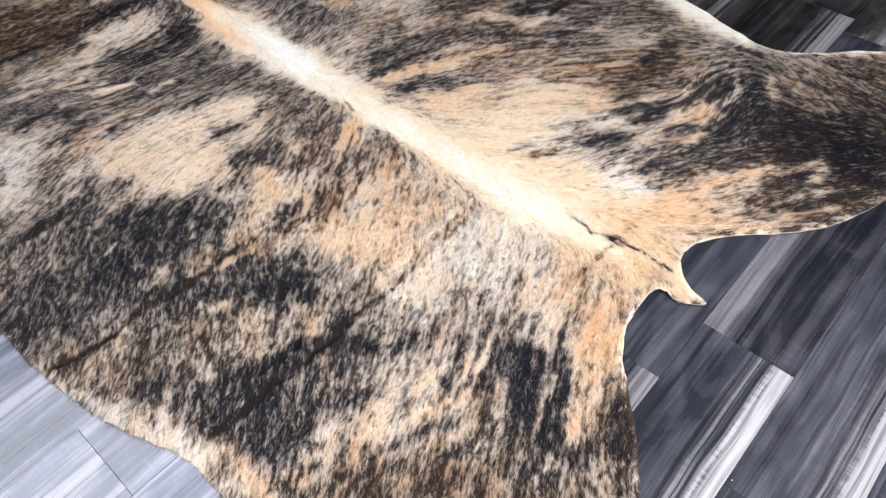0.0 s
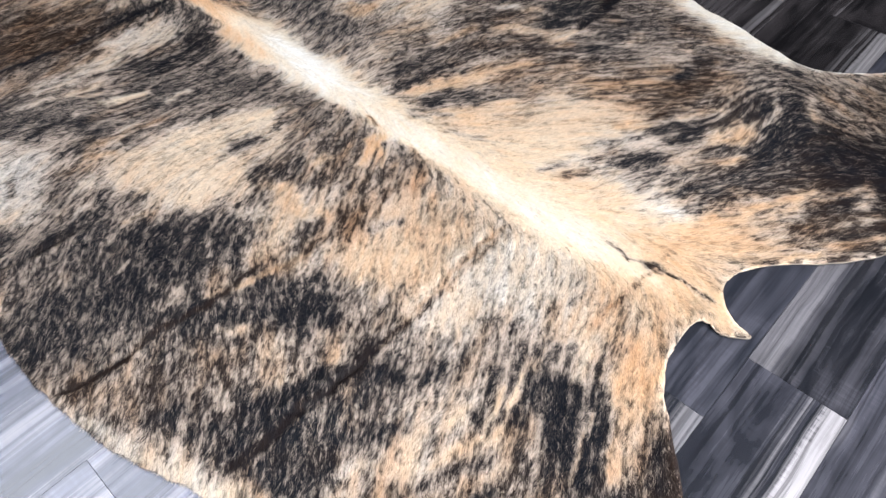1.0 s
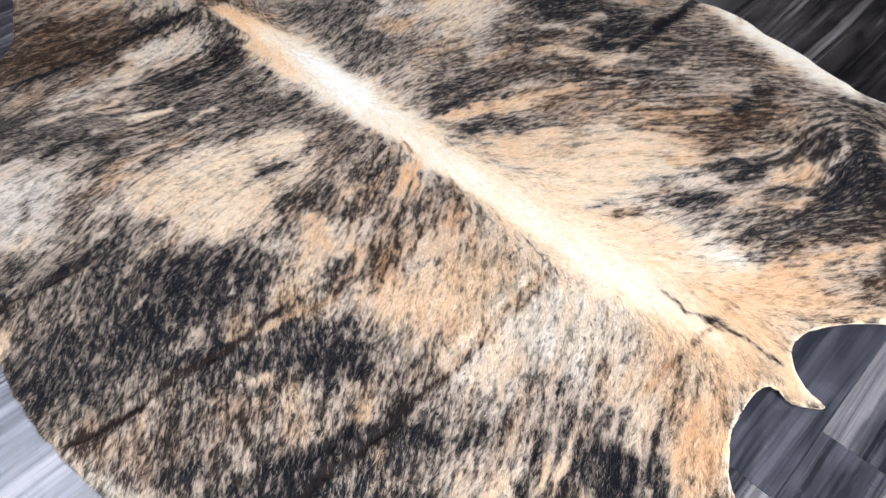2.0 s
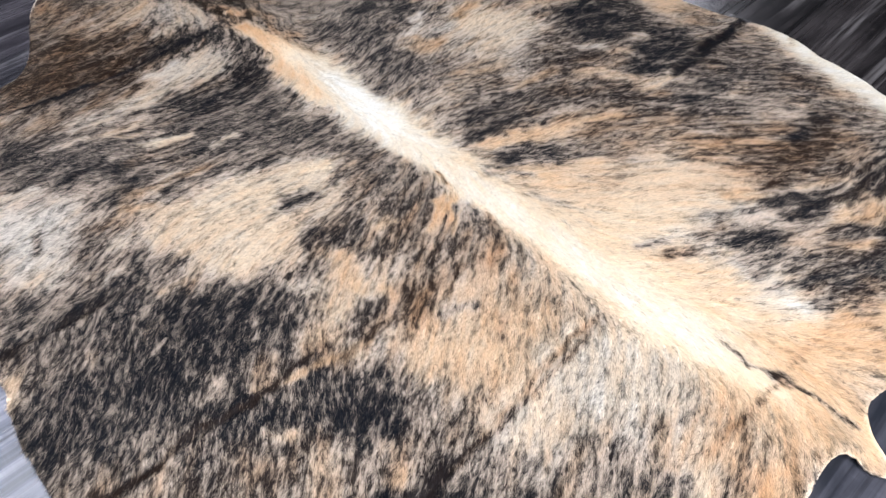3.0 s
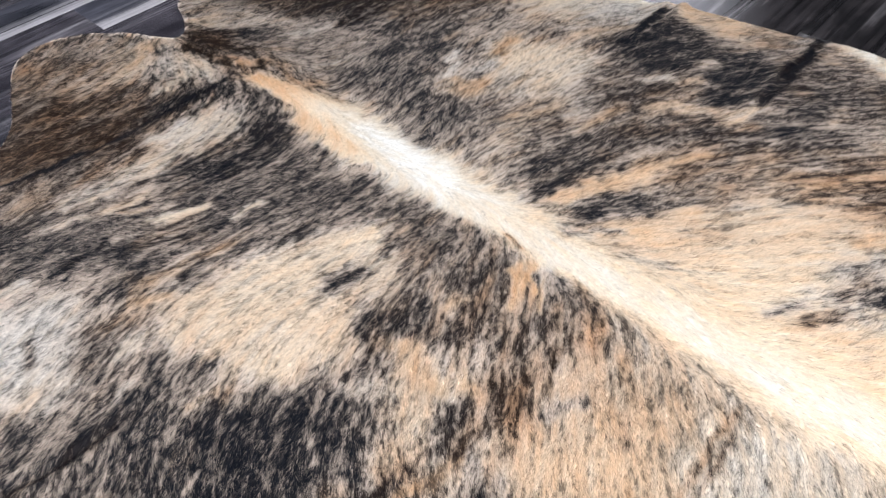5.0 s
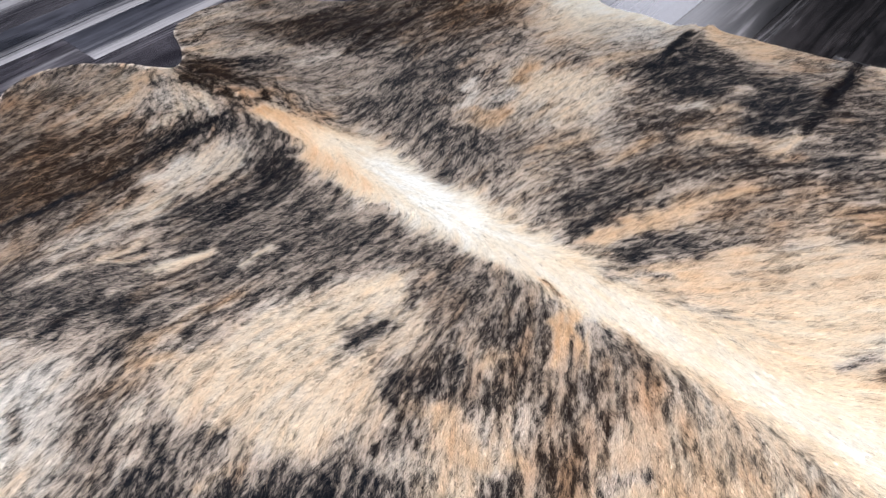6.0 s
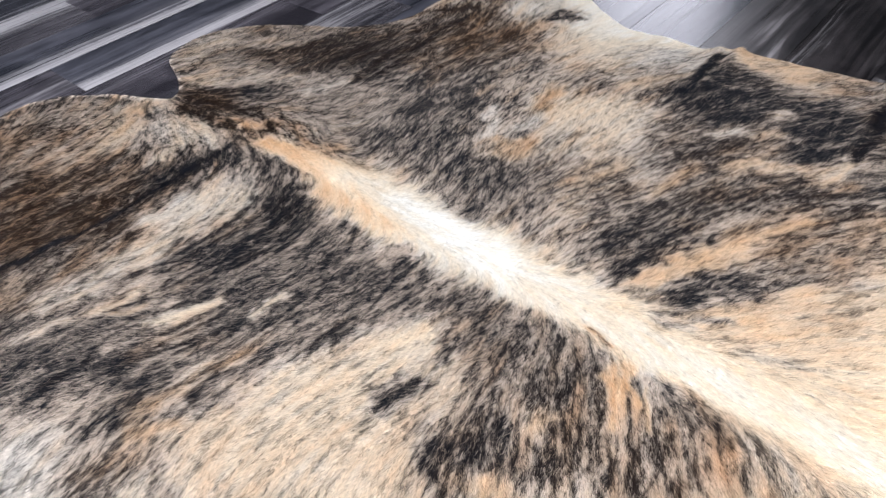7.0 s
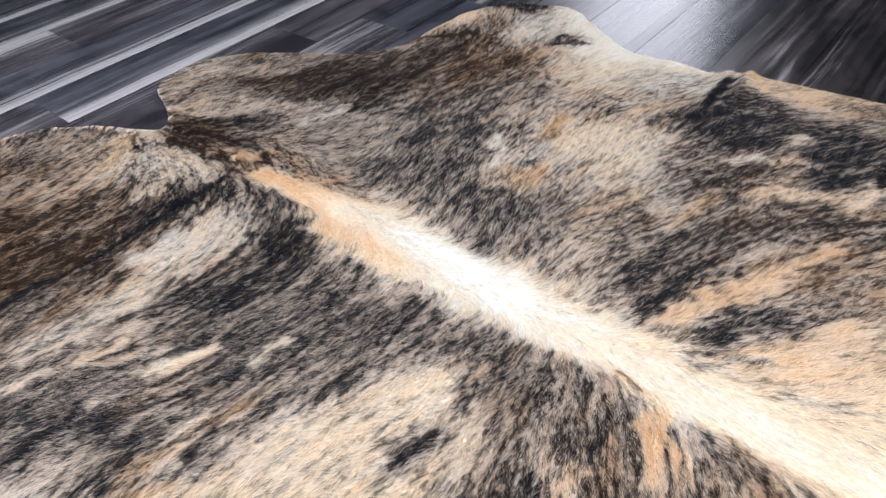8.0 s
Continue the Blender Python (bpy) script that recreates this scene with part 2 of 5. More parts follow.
BELLY_L = [(-0.21, 0.31), (-0.25, 0.35), (-0.29, 0.385), (-0.36, 0.42), (-0.44, 0.46), (-0.53, 0.52), (-0.59, 0.57), (-0.65, 0.62), (-0.69, 0.66), (-0.74, 0.72), (-0.79, 0.79), (-0.88, 0.88), (-0.98, 0.98)]
FORELEG_L = [(-1.10, 1.03), (-1.22, 1.06), (-1.28, 1.15), (-1.26, 1.26), (-1.21, 1.38), (-1.18, 1.50)]
SHOULDER_L = [(-1.15, 1.61), (-1.122, 1.67), (-1.135, 1.76), (-1.18, 1.87), (-1.22, 2.0), (-1.18, 2.10), (-1.10, 2.135), (-1.02, 2.13)]
OUTLINE = arc(NECK + SHOULDER_R + FORELEG_R + BELLY_R + HIND_R + RUMP + TAIL + HIND_L + BELLY_L + FORELEG_L + SHOULDER_L)
OUTLINE += np.array([noise.noise_vector((x * 28, y * 28, 0)) for x, y in OUTLINE])[:, :2] * 0.004


def nearest(points):
    """The distance of each point from the outline (negative inside) and the nearest place on it."""
    a, b = OUTLINE, np.roll(OUTLINE, -1, 0)
    ab = b - a
    dist, place = np.empty(len(points)), np.empty((len(points), 2))
    for i in range(0, len(points), 4000):
        p = points[i:i + 4000, None, :]
        s = np.clip(((p - a) * ab).sum(2) / (ab ** 2).sum(1), 0, 1)
        q = a + s[..., None] * ab
        d = ((p - q) ** 2).sum(2)
        k = d.argmin(1)
        r = np.arange(len(k))
        up = (a[:, 1] > p[..., 1]) != (b[:, 1] > p[..., 1])
        with np.errstate(divide="ignore", invalid="ignore"):
            cross = a[:, 0] + (p[..., 1] - a[:, 1]) * ab[:, 0] / ab[:, 1]
        inside = (up & (p[..., 0] < cross)).sum(1) % 2 == 1
        dist[i:i + 4000] = np.where(inside, -1, 1) * np.sqrt(d[r, k])
        place[i:i + 4000] = q[r, k]
    return dist, place


def line_distance(x, y, points):
    """The distance from a broken line, how far along it (0 to 1), and on which side."""
    best, along, side = np.full(x.shape, 9.0), np.zeros(x.shape), np.ones(x.shape)
    n = len(points) - 1
    for i, ((ax, ay), (bx, by)) in enumerate(zip(points, points[1:])):
        ux, uy = bx - ax, by - ay
        s = np.clip(((x - ax) * ux + (y - ay) * uy) / (ux * ux + uy * uy), 0, 1)
        d = np.hypot(x - ax - s * ux, y - ay - s * uy)
        near = d < best
        best = np.where(near, d, best)
        along = np.where(near, (i + s) / n, along)
        side = np.where(near, np.sign(ux * (y - ay) - uy * (x - ax)), side)
    return best, along, side


# creases left by folding: a broken line, the height of its lips, their width, whether it runs out at its start
CREASES = [
    ([(-0.579, 0.569), (-0.535, 0.592), (-0.474, 0.638), (-0.431, 0.680), (-0.393, 0.707), (-0.335, 0.748), (-0.287, 0.801), (-0.257, 0.831)], 0.008, 0.030, False),
    ([(-0.242, 0.415), (-0.195, 0.453), (-0.144, 0.514), (-0.087, 0.555), (-0.048, 0.594), (0.002, 0.655), (0.056, 0.704), (0.106, 0.755)], 0.012, 0.032, True),
    ([(-0.93, 0.765), (-0.79, 0.853), (-0.724, 0.901), (-0.613, 1.00), (-0.53, 1.08)], 0.010, 0.030, False),
    ([(-1.16, 1.40), (-0.97, 1.55), (-0.83, 1.69), (-0.60, 1.90)], 0.009, 0.030, False),
    ([(-0.86, 2.16), (-0.75, 2.01), (-0.67, 1.89), (-0.58, 1.84)], 0.011, 0.040, False),
    ([(0.58, 2.19), (0.22, 1.80)], 0.016, 0.036, False),
    ([(0.77, 1.875), (0.74, 1.842), (0.53, 1.63), (0.44, 1.54)], 0.012, 0.034, False),
    ([(-0.46, 2.00), (-0.12, 2.38)], 0.009, 0.040, True),
    ([(0.03, 0.69), (0.26, 0.935)], 0.006, 0.035, True),
    ([(-0.98, 1.15), (-0.72, 1.38)], 0.010, 0.035, True),
    ([(0.82, 1.44), (0.60, 1.22)], 0.008, 0.045, True),
]


# where the hide stands up a little: place, height, reach
BUMPS = [(-0.635, 1.925, 0.010, 0.022), (0.45, 2.02, 0.010, 0.045), (-0.72, 2.02, 0.006, 0.04), (0.04, 2.50, 0.012, 0.05), (0.58, 1.74, 0.012, 0.05), (0.591, 0.672, 0.013, 0.030)]


def relief(x, y, edge):
    """Height of the skin's upper side over the floor. edge: the distance from the rim, inwards."""
    z = np.full(x.shape, 0.0045)
    wave = np.sin(x * 9 + 2.1 * np.sin(y * 5)) * np.sin(y * 8 - 1.7 * np.sin(x * 6)) + 0.6 * np.sin(x * 21 + y * 13 + 1)
    z += 0.0035 * np.clip(wave + 0.6, 0, 2) * np.clip(edge / 0.12, 0, 1)
    z += 0.006 * np.clip(np.sin(x * 17 + y * 11) * np.sin(y * 15 - x * 7), 0, 1) * np.exp(-(edge / 0.03) ** 2)
    wander = 0.006 * np.sin(x * 37 + 3 * np.sin(y * 23)) + 0.003 * np.sin(x * 90 - y * 71)
    for line, h, w, runs_in in CREASES:
        d, s, side = line_distance(x, y, line)
        d = np.abs(d * side + wander)
        taper = np.clip((1 - s) / 0.5, 0, 1) * (np.clip(s / 0.3, 0, 1) if runs_in else 1.0)
        taper = taper * taper * (3 - 2 * taper)
        z += h * taper * (np.exp(-(d / w) ** 2) - np.exp(-(d / (w * 0.35)) ** 2)) * np.clip(edge / 0.01, 0.35, 1)
    for bx, by, h, r in BUMPS:
        z += h * np.exp(-((x - bx) ** 2 + (y - by) ** 2) / (r * r))
    return z


# ---------------------------------------------------------------- coat: dark share and warmth of the hair, patch by patch
CS = 0.004
cx, cy = np.meshgrid(np.arange(GX, GX + NX * STEP + CS, CS), np.arange(GY, GY + NY * STEP + CS, CS))
SHARE, WARM = np.full(cx.shape, 0.55), np.full(cx.shape, 0.6)
# close mingling greys the left shoulder in place of sheen on black hair
FINE = np.full(cx.shape, 0.05)


def wander(grain, seed):
    """Smooth noise over the coat, between -1 and 1."""
    n = np.random.default_rng(seed).uniform(-1, 1, (int(NY * STEP / grain) + 4, int(NX * STEP / grain) + 4))
    i, j = (cx - GX) / grain, (cy - GY) / grain
    i0, j0 = i.astype(int), j.astype(int)
    a, b = i - i0, j - j0
    a, b = a * a * (3 - 2 * a), b * b * (3 - 2 * b)
    return n[j0, i0] * (1 - a) * (1 - b) + n[j0, i0 + 1] * a * (1 - b) + n[j0 + 1, i0] * (1 - a) * b + n[j0 + 1, i0 + 1] * a * b


# ragged borders of the patches, and gaps in the streaks
BROKEN = wander(0.022, 8)
RAGX = 0.016 * wander(0.07, 1) + 0.014 * wander(0.028, 2) + 0.010 * wander(0.014, 5)
RAGY = 0.016 * wander(0.07, 3) + 0.014 * wander(0.028, 4) + 0.010 * wander(0.014, 6)


def patch(x, y, along, across, angle, share, warm):
    """An oval of the coat: its middle, half axes and lean, the share of dark hair and the warmth of the light hair."""
    global SHARE, WARM
    c, s = math.cos(radians(angle)), math.sin(radians(angle))
    dx, dy = cx + RAGX - x, cy + RAGY - y
    p, q = dx * c + dy * s, dy * c - dx * s
    f = np.exp(-((p / along) ** 2 + (q / across) ** 2) ** 1.3 * 0.75)
    SHARE, WARM = SHARE + f * (share - SHARE), WARM + f * (warm - WARM)


# back and rump
patch(0.06, 0.89, 0.213, 0.156, 159, 0.27, 0.75)
patch(0.26, 0.79, 0.105, 0.099, 4, 0.20, 0.22)
patch(0.39, 1.16, 0.280, 0.147, 8, 0.15, 0.55)
patch(0.48, 0.97, 0.160, 0.100, 175, 0.10, 0.48)
patch(0.54, 0.77, 0.134, 0.104, 141, 0.06, 0.80)
patch(0.68, 0.87, 0.149, 0.063, 170, 0.10, 0.90)
patch(0.58, 1.09, 0.161, 0.077, 16, 0.50, 0.20)
# right flank and hind leg
patch(0.80, 1.21, 0.188, 0.119, 39, 0.60, 0.60)
patch(0.96, 1.26, 0.262, 0.089, 60, 0.84, 0.30)
patch(1.09, 1.12, 0.169, 0.224, 148, 0.88, 0.55)
patch(0.98, 0.92, 0.169, 0.076, 7, 0.86, 0.90)
patch(0.80, 0.92, 0.125, 0.052, 15, 0.35, 0.95)
patch(0.75, 1.02, 0.132, 0.043, 29, 0.70, 0.70)
patch(0.55, 1.57, 0.375, 0.141, 170, 0.68, 0.60)
patch(0.21, 1.60, 0.204, 0.125, 18, 0.55, 0.60)
patch(0.32, 1.43, 0.211, 0.061, 5, 0.30, 0.80)
patch(0.11, 1.48, 0.140, 0.058, 27, 0.75, 0.50)
patch(0.13, 1.36, 0.144, 0.025, 173, 0.70, 0.30)
patch(0.71, 1.40, 0.093, 0.059, 26, 0.82, 0.70)
patch(0.89, 1.15, 0.139, 0.040, 51, 0.85, 0.20)
patch(0.80, 1.16, 0.093, 0.029, 29, 0.30, 0.90)
patch(0.97, 1.59, 0.165, 0.095, 126, 0.00, 0.10)
patch(1.22, 1.39, 0.137, 0.022, 172, 0.20, 0.20)
# left flank and belly
patch(-0.48, 1.20, 0.204, 0.099, 29, 0.16, 0.50)
patch(-0.58, 1.13, 0.137, 0.081, 30, 0.20, 0.60)
patch(-0.28, 1.27, 0.107, 0.055, 28, 0.20, 0.50)
patch(-0.16, 1.28, 0.168, 0.061, 145, 0.72, 0.30)
patch(-0.23, 1.11, 0.040, 0.042, 23, 0.72, 0.45)
patch(-0.02, 1.14, 0.136, 0.081, 142, 0.55, 0.80)
patch(-0.47, 1.46, 0.182, 0.111, 19, 0.78, 0.10)
patch(-0.60, 1.31, 0.157, 0.058, 20, 0.62, 0.30)
patch(-0.85, 1.38, 0.199, 0.117, 8, 0.68, 0.40)
patch(-0.84, 1.19, 0.077, 0.082, 17, 0.40, 0.25)
patch(-0.65, 1.08, 0.077, 0.071, 24, 0.62, 0.60)
patch(-0.79, 1.03, 0.065, 0.079, 38, 0.35, 0.40)
patch(-0.42, 0.89, 0.128, 0.094, 22, 0.95, 0.20)
patch(-0.58, 0.77, 0.180, 0.106, 15, 0.90, 0.30)
patch(-0.70, 0.91, 0.070, 0.044, 23, 0.65, 0.50)
patch(-0.28, 0.58, 0.232, 0.145, 22, 0.70, 0.60)
patch(-0.21, 0.63, 0.142, 0.058, 12, 0.50, 0.70)
patch(-0.14, 0.76, 0.085, 0.058, 21, 0.76, 0.20)
patch(-0.16, 0.55, 0.130, 0.044, 33, 0.92, 0.30)
patch(-0.14, 0.42, 0.060, 0.048, 21, 0.85, 0.30)
patch(-0.40, 0.62, 0.108, 0.049, 24, 0.58, 0.70)
patch(-0.52, 0.57, 0.156, 0.034, 155, 0.55, 0.75)
patch(-0.36, 0.48, 0.101, 0.027, 152, 0.60, 0.50)
patch(-0.28, 0.41, 0.108, 0.021, 144, 0.30, 0.40)
patch(-0.37, 0.45, 0.100, 0.017, 153, 0.42, 0.50)
patch(-0.17, 0.34, 0.061, 0.034, 114, 0.20, 0.85)
patch(-0.07, 0.71, 0.079, 0.046, 34, 0.50, 0.60)
patch(-0.28, 0.86, 0.078, 0.035, 32, 0.45, 0.90)
# left thigh and hind leg
patch(0.11, 0.70, 0.094, 0.064, 32, 0.28, 0.40)
patch(0.08, 0.51, 0.121, 0.094, 58, 0.42, 0.50)
patch(0.31, 0.52, 0.089, 0.042, 66, 0.93, 0.20)
patch(0.37, 0.48, 0.083, 0.021, 71, 0.88, 0.30)
patch(0.47, 0.57, 0.106, 0.042, 68, 0.22, 0.88)
patch(0.41, 0.44, 0.094, 0.017, 68, 0.32, 0.90)
patch(0.46, 0.39, 0.076, 0.033, 72, 0.80, 0.80)
patch(0.23, 0.40, 0.082, 0.057, 106, 0.50, 0.60)
patch(0.14, 0.38, 0.091, 0.043, 30, 0.36, 0.80)
patch(-0.05, 0.38, 0.057, 0.029, 36, 0.22, 0.80)
patch(0.37, 0.65, 0.124, 0.051, 37, 0.30, 0.75)
patch(0.28, 0.61, 0.068, 0.029, 24, 0.50, 0.30)
patch(0.02, 0.59, 0.063, 0.027, 49, 0.82, 0.30)
patch(0.17, 0.28, 0.265, 0.077, 166, 0.70, 0.80)
# neck and shoulders
patch(-0.47, 1.74, 0.112, 0.026, 126, 0.06, 0.90)
patch(-0.36, 1.61, 0.093, 0.042, 135, 0.12, 0.78)
patch(-0.41, 1.49, 0.128, 0.097, 24, 0.70, 0.20)
patch(-0.55, 1.71, 0.151, 0.037, 120, 0.78, 0.30)
patch(-0.70, 1.69, 0.112, 0.058, 36, 0.20, 0.20)
patch(-0.77, 1.56, 0.104, 0.044, 30, 0.30, 0.40)
patch(-0.65, 1.41, 0.057, 0.020, 13, 0.32, 0.60)
patch(-0.54, 1.42, 0.039, 0.015, 36, 0.20, 0.50)
patch(-0.83, 1.39, 0.117, 0.044, 12, 0.56, 0.20)
patch(-0.95, 1.76, 0.211, 0.160, 19, 0.74, 0.85)
patch(-1.08, 1.94, 0.071, 0.084, 46, 0.70, 0.90)
patch(-0.93, 2.02, 0.080, 0.062, 44, 0.22, 0.60)
patch(-0.80, 1.93, 0.077, 0.065, 4, 0.22, 0.35)
patch(-0.68, 1.85, 0.149, 0.026, 118, 0.45, 0.20)
patch(-0.44, 2.16, 0.238, 0.144, 19, 0.90, 0.70)
patch(-0.10, 2.25, 0.136, 0.094, 28, 0.75, 0.95)
patch(-0.76, 2.34, 0.096, 0.056, 15, 0.45, 0.50)
patch(-0.75, 2.15, 0.089, 0.028, 153, 0.30, 0.60)
patch(-0.72, 2.05, 0.115, 0.034, 135, 0.88, 0.80)
# the dark brown ovals here put shade in the neck fold into the hair
patch(-0.73, 2.01, 0.107, 0.022, 135, 0.92, 0.95)
patch(-0.48, 1.97, 0.131, 0.056, 153, 0.40, 0.35)
patch(-0.63, 1.94, 0.049, 0.022, 135, 0.28, 0.97)
patch(-0.60, 1.91, 0.024, 0.012, 168, 0.90, 0.95)
patch(-0.66, 1.93, 0.034, 0.010, 124, 0.95, 0.90)
patch(-0.39, 2.04, 0.126, 0.080, 11, 0.60, 0.20)
patch(-0.41, 1.91, 0.107, 0.037, 159, 0.40, 0.90)
patch(-0.28, 1.91, 0.129, 0.069, 8, 0.70, 0.20)
# right shoulder, foreleg and brisket
patch(-0.22, 1.77, 0.141, 0.077, 134, 0.72, 0.30)
patch(-0.06, 1.58, 0.160, 0.046, 116, 0.60, 0.35)
patch(-0.12, 1.76, 0.054, 0.028, 6, 0.32, 0.90)
patch(0.03, 1.85, 0.148, 0.072, 109, 0.22, 0.50)
patch(-0.08, 1.96, 0.115, 0.057, 42, 0.50, 0.30)
patch(0.18, 2.11, 0.131, 0.099, 140, 0.20, 0.42)
patch(0.21, 2.28, 0.181, 0.106, 124, 0.00, 0.10)
patch(0.08, 2.36, 0.076, 0.075, 142, 0.25, 0.35)
patch(0.18, 2.41, 0.077, 0.034, 109, 0.02, 0.20)
patch(-0.11, 2.50, 0.105, 0.044, 23, 0.15, 0.60)
patch(0.06, 2.52, 0.059, 0.029, 173, 1.00, 0.10)
patch(0.13, 2.30, 0.048, 0.020, 16, 0.85, 0.20)
# the next patch also puts a fold's shaded side into the coat
patch(0.35, 1.89, 0.087, 0.112, 112, 0.87, 0.20)
patch(0.49, 1.73, 0.090, 0.077, 92, 0.85, 0.25)
patch(0.46, 2.02, 0.045, 0.035, 149, 0.20, 0.85)
patch(0.55, 1.96, 0.118, 0.052, 143, 0.22, 0.75)
patch(0.43, 1.77, 0.038, 0.025, 129, 0.58, 0.70)
patch(0.44, 1.58, 0.089, 0.013, 28, 0.32, 0.85)
patch(0.12, 1.81, 0.117, 0.053, 32, 0.30, 0.42)
patch(0.32, 1.67, 0.100, 0.055, 8, 0.85, 0.60)
patch(0.30, 2.04, 0.097, 0.052, 176, 0.28, 0.20)
patch(0.11, 1.56, 0.084, 0.068, 11, 0.52, 0.40)
patch(0.09, 1.47, 0.090, 0.037, 12, 0.78, 0.40)
patch(0.13, 1.41, 0.099, 0.023, 20, 0.12, 0.90)
patch(0.14, 1.35, 0.074, 0.016, 0, 0.75, 0.30)
patch(0.23, 1.28, 0.105, 0.040, 2, 0.10, 0.85)
patch(0.31, 1.45, 0.116, 0.039, 18, 0.60, 0.95)
patch(0.34, 1.65, 0.119, 0.043, 25, 0.45, 0.80)
# behind the shoulder
patch(-0.12, 1.24, 0.071, 0.044, 118, 0.72, 0.60)
patch(-0.20, 1.35, 0.072, 0.039, 138, 0.76, 0.40)
patch(-0.02, 1.20, 0.055, 0.015, 85, 0.12, 0.95)
patch(-0.15, 1.16, 0.032, 0.022, 103, 0.25, 0.90)
patch(-0.30, 1.32, 0.051, 0.022, 35, 0.12, 0.50)
patch(-0.25, 1.29, 0.043, 0.019, 114, 0.70, 0.40)
patch(0.67, 1.59, 0.131, 0.132, 167, 0.50, 0.50)
patch(1.10, 1.27, 0.087, 0.104, 146, 0.58, 0.60)
patch(0.99, 0.99, 0.106, 0.067, 11, 0.93, 0.80)
patch(0.43, 0.99, 0.112, 0.056, 150, 0.16, 0.66)
patch(-1.04, 1.68, 0.150, 0.131, 41, 0.76, 0.80)
patch(-0.99, 1.43, 0.123, 0.090, 16, 0.52, 0.50)
patch(-0.07, 0.97, 0.082, 0.045, 61, 0.58, 0.85)
patch(0.60, 1.56, 0.185, 0.123, 169, 0.78, 0.75)
patch(0.64, 1.37, 0.122, 0.077, 175, 0.70, 0.90)
patch(0.55, 1.25, 0.119, 0.046, 180, 0.30, 0.75)
patch(0.24, 1.57, 0.121, 0.076, 19, 0.70, 0.60)
patch(-0.58, 0.97, 0.074, 0.051, 31, 0.80, 0.30)
patch(-0.59, 1.07, 0.053, 0.043, 39, 0.62, 0.50)
patch(-0.43, 1.06, 0.105, 0.048, 17, 0.20, 0.50)
patch(-0.22, 0.95, 0.085, 0.046, 44, 0.25, 0.60)
patch(-0.86, 1.12, 0.081, 0.067, 66, 0.25, 0.15)
patch(0.64, 0.67, 0.066, 0.031, 148, 0.03, 0.70)
patch(0.01, 1.20, 0.056, 0.018, 97, 0.55, 0.20)

# the pale stripe along the back
SPINE = [(-0.585, 1.862), (-0.43, 1.735), (-0.27, 1.57), (-0.10, 1.38), (0.08, 1.175), (0.26, 1.0), (0.43, 0.85), (0.52, 0.77)]
sd, ss, side = line_distance(cx, cy, SPINE)
WIDE_R = np.interp(ss, (0, 0.1, 0.2, 0.35, 0.5, 0.8, 1), (0.010, 0.022, 0.046, 0.054, 0.055, 0.056, 0.018))
WIDE_L = np.interp(ss, (0, 0.12, 0.24, 0.33, 0.4, 0.47, 0.55, 0.63, 0.72, 0.82, 1), (0.018, 0.050, 0.078, 0.074, 0.055, 0.034, 0.020, 0.016, 0.027, 0.042, 0.018))
sw = np.where(side > 0, WIDE_R, WIDE_L)
ragged = 1 + 0.20 * np.sin(cx * 61 + 2 * np.sin(cy * 47)) * np.sin(cy * 53) + 0.10 * BROKEN
core = np.exp(-(sd / (sw * ragged)) ** 3.2)
feather = np.exp(-(sd / (sw * ragged * 1.4 + 0.008)) ** 2.0)
SHARE = (0.07 + 0.92 * SHARE) * (1 - 0.55 * feather) * (1 - core)
WARM += 0.5 * feather * (1 - core) * (np.interp(ss, (0, 0.2, 0.3), (0.95, 0.6, 0.42)) - WARM)
HUE = np.interp(ss, (0, 0.08, 0.15, 0.22, 0.27, 0.36, 0.45, 0.85, 1), (1.0, 0.85, 0.35, 0.18, 0.03, 0.05, 0.28, 0.28, 0.6))
# on its left the stripe is tan as far as the shoulder
HUE += np.where(side < 0, 1, 0) * np.clip((sd - 0.012) / 0.03, 0, 1) * np.interp(ss, (0, 0.22, 0.30, 0.36), (1, 1, 0.35, 0)) * (0.74 - HUE)
WARM += core * (HUE - WARM)


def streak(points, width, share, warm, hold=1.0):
    """A thin streak of hair colour, dark or light; along creases it paints shade."""
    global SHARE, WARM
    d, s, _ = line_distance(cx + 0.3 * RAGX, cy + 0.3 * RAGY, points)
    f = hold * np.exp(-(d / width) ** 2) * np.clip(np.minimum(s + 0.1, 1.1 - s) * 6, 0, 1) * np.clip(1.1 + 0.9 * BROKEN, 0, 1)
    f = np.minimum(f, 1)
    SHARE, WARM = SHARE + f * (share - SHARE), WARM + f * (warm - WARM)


def tuft(points, width, share, warm, fine=0.05):
    """A lock or fleck of the coat along a line. fine: how closely dark and light hairs are mingled there; on the left
    shoulder this paints the sheen of black hair.
    """
    xs, ys = [p[0] for p in points], [p[1] for p in points]
    m = width * 2.6 + 0.03
    i0, i1 = (max(int((v - GX) / CS), 0) for v in (min(xs) - m, max(xs) + m))
    j0, j1 = (max(int((v - GY) / CS), 0) for v in (min(ys) - m, max(ys) + m))
    w = (slice(j0, j1), slice(i0, i1))
    rag = min(1.0, width / 0.022)
    d, _, _ = line_distance(cx[w] + rag * RAGX[w], cy[w] + rag * RAGY[w], points)
    f = 0.9 * np.exp(-0.8 * (d / width) ** 1.7) * (1 - core[w])
    SHARE[w] += f * (share - SHARE[w])
    WARM[w] += f * (warm - WARM[w])
    FINE[w] += f * (fine - FINE[w])


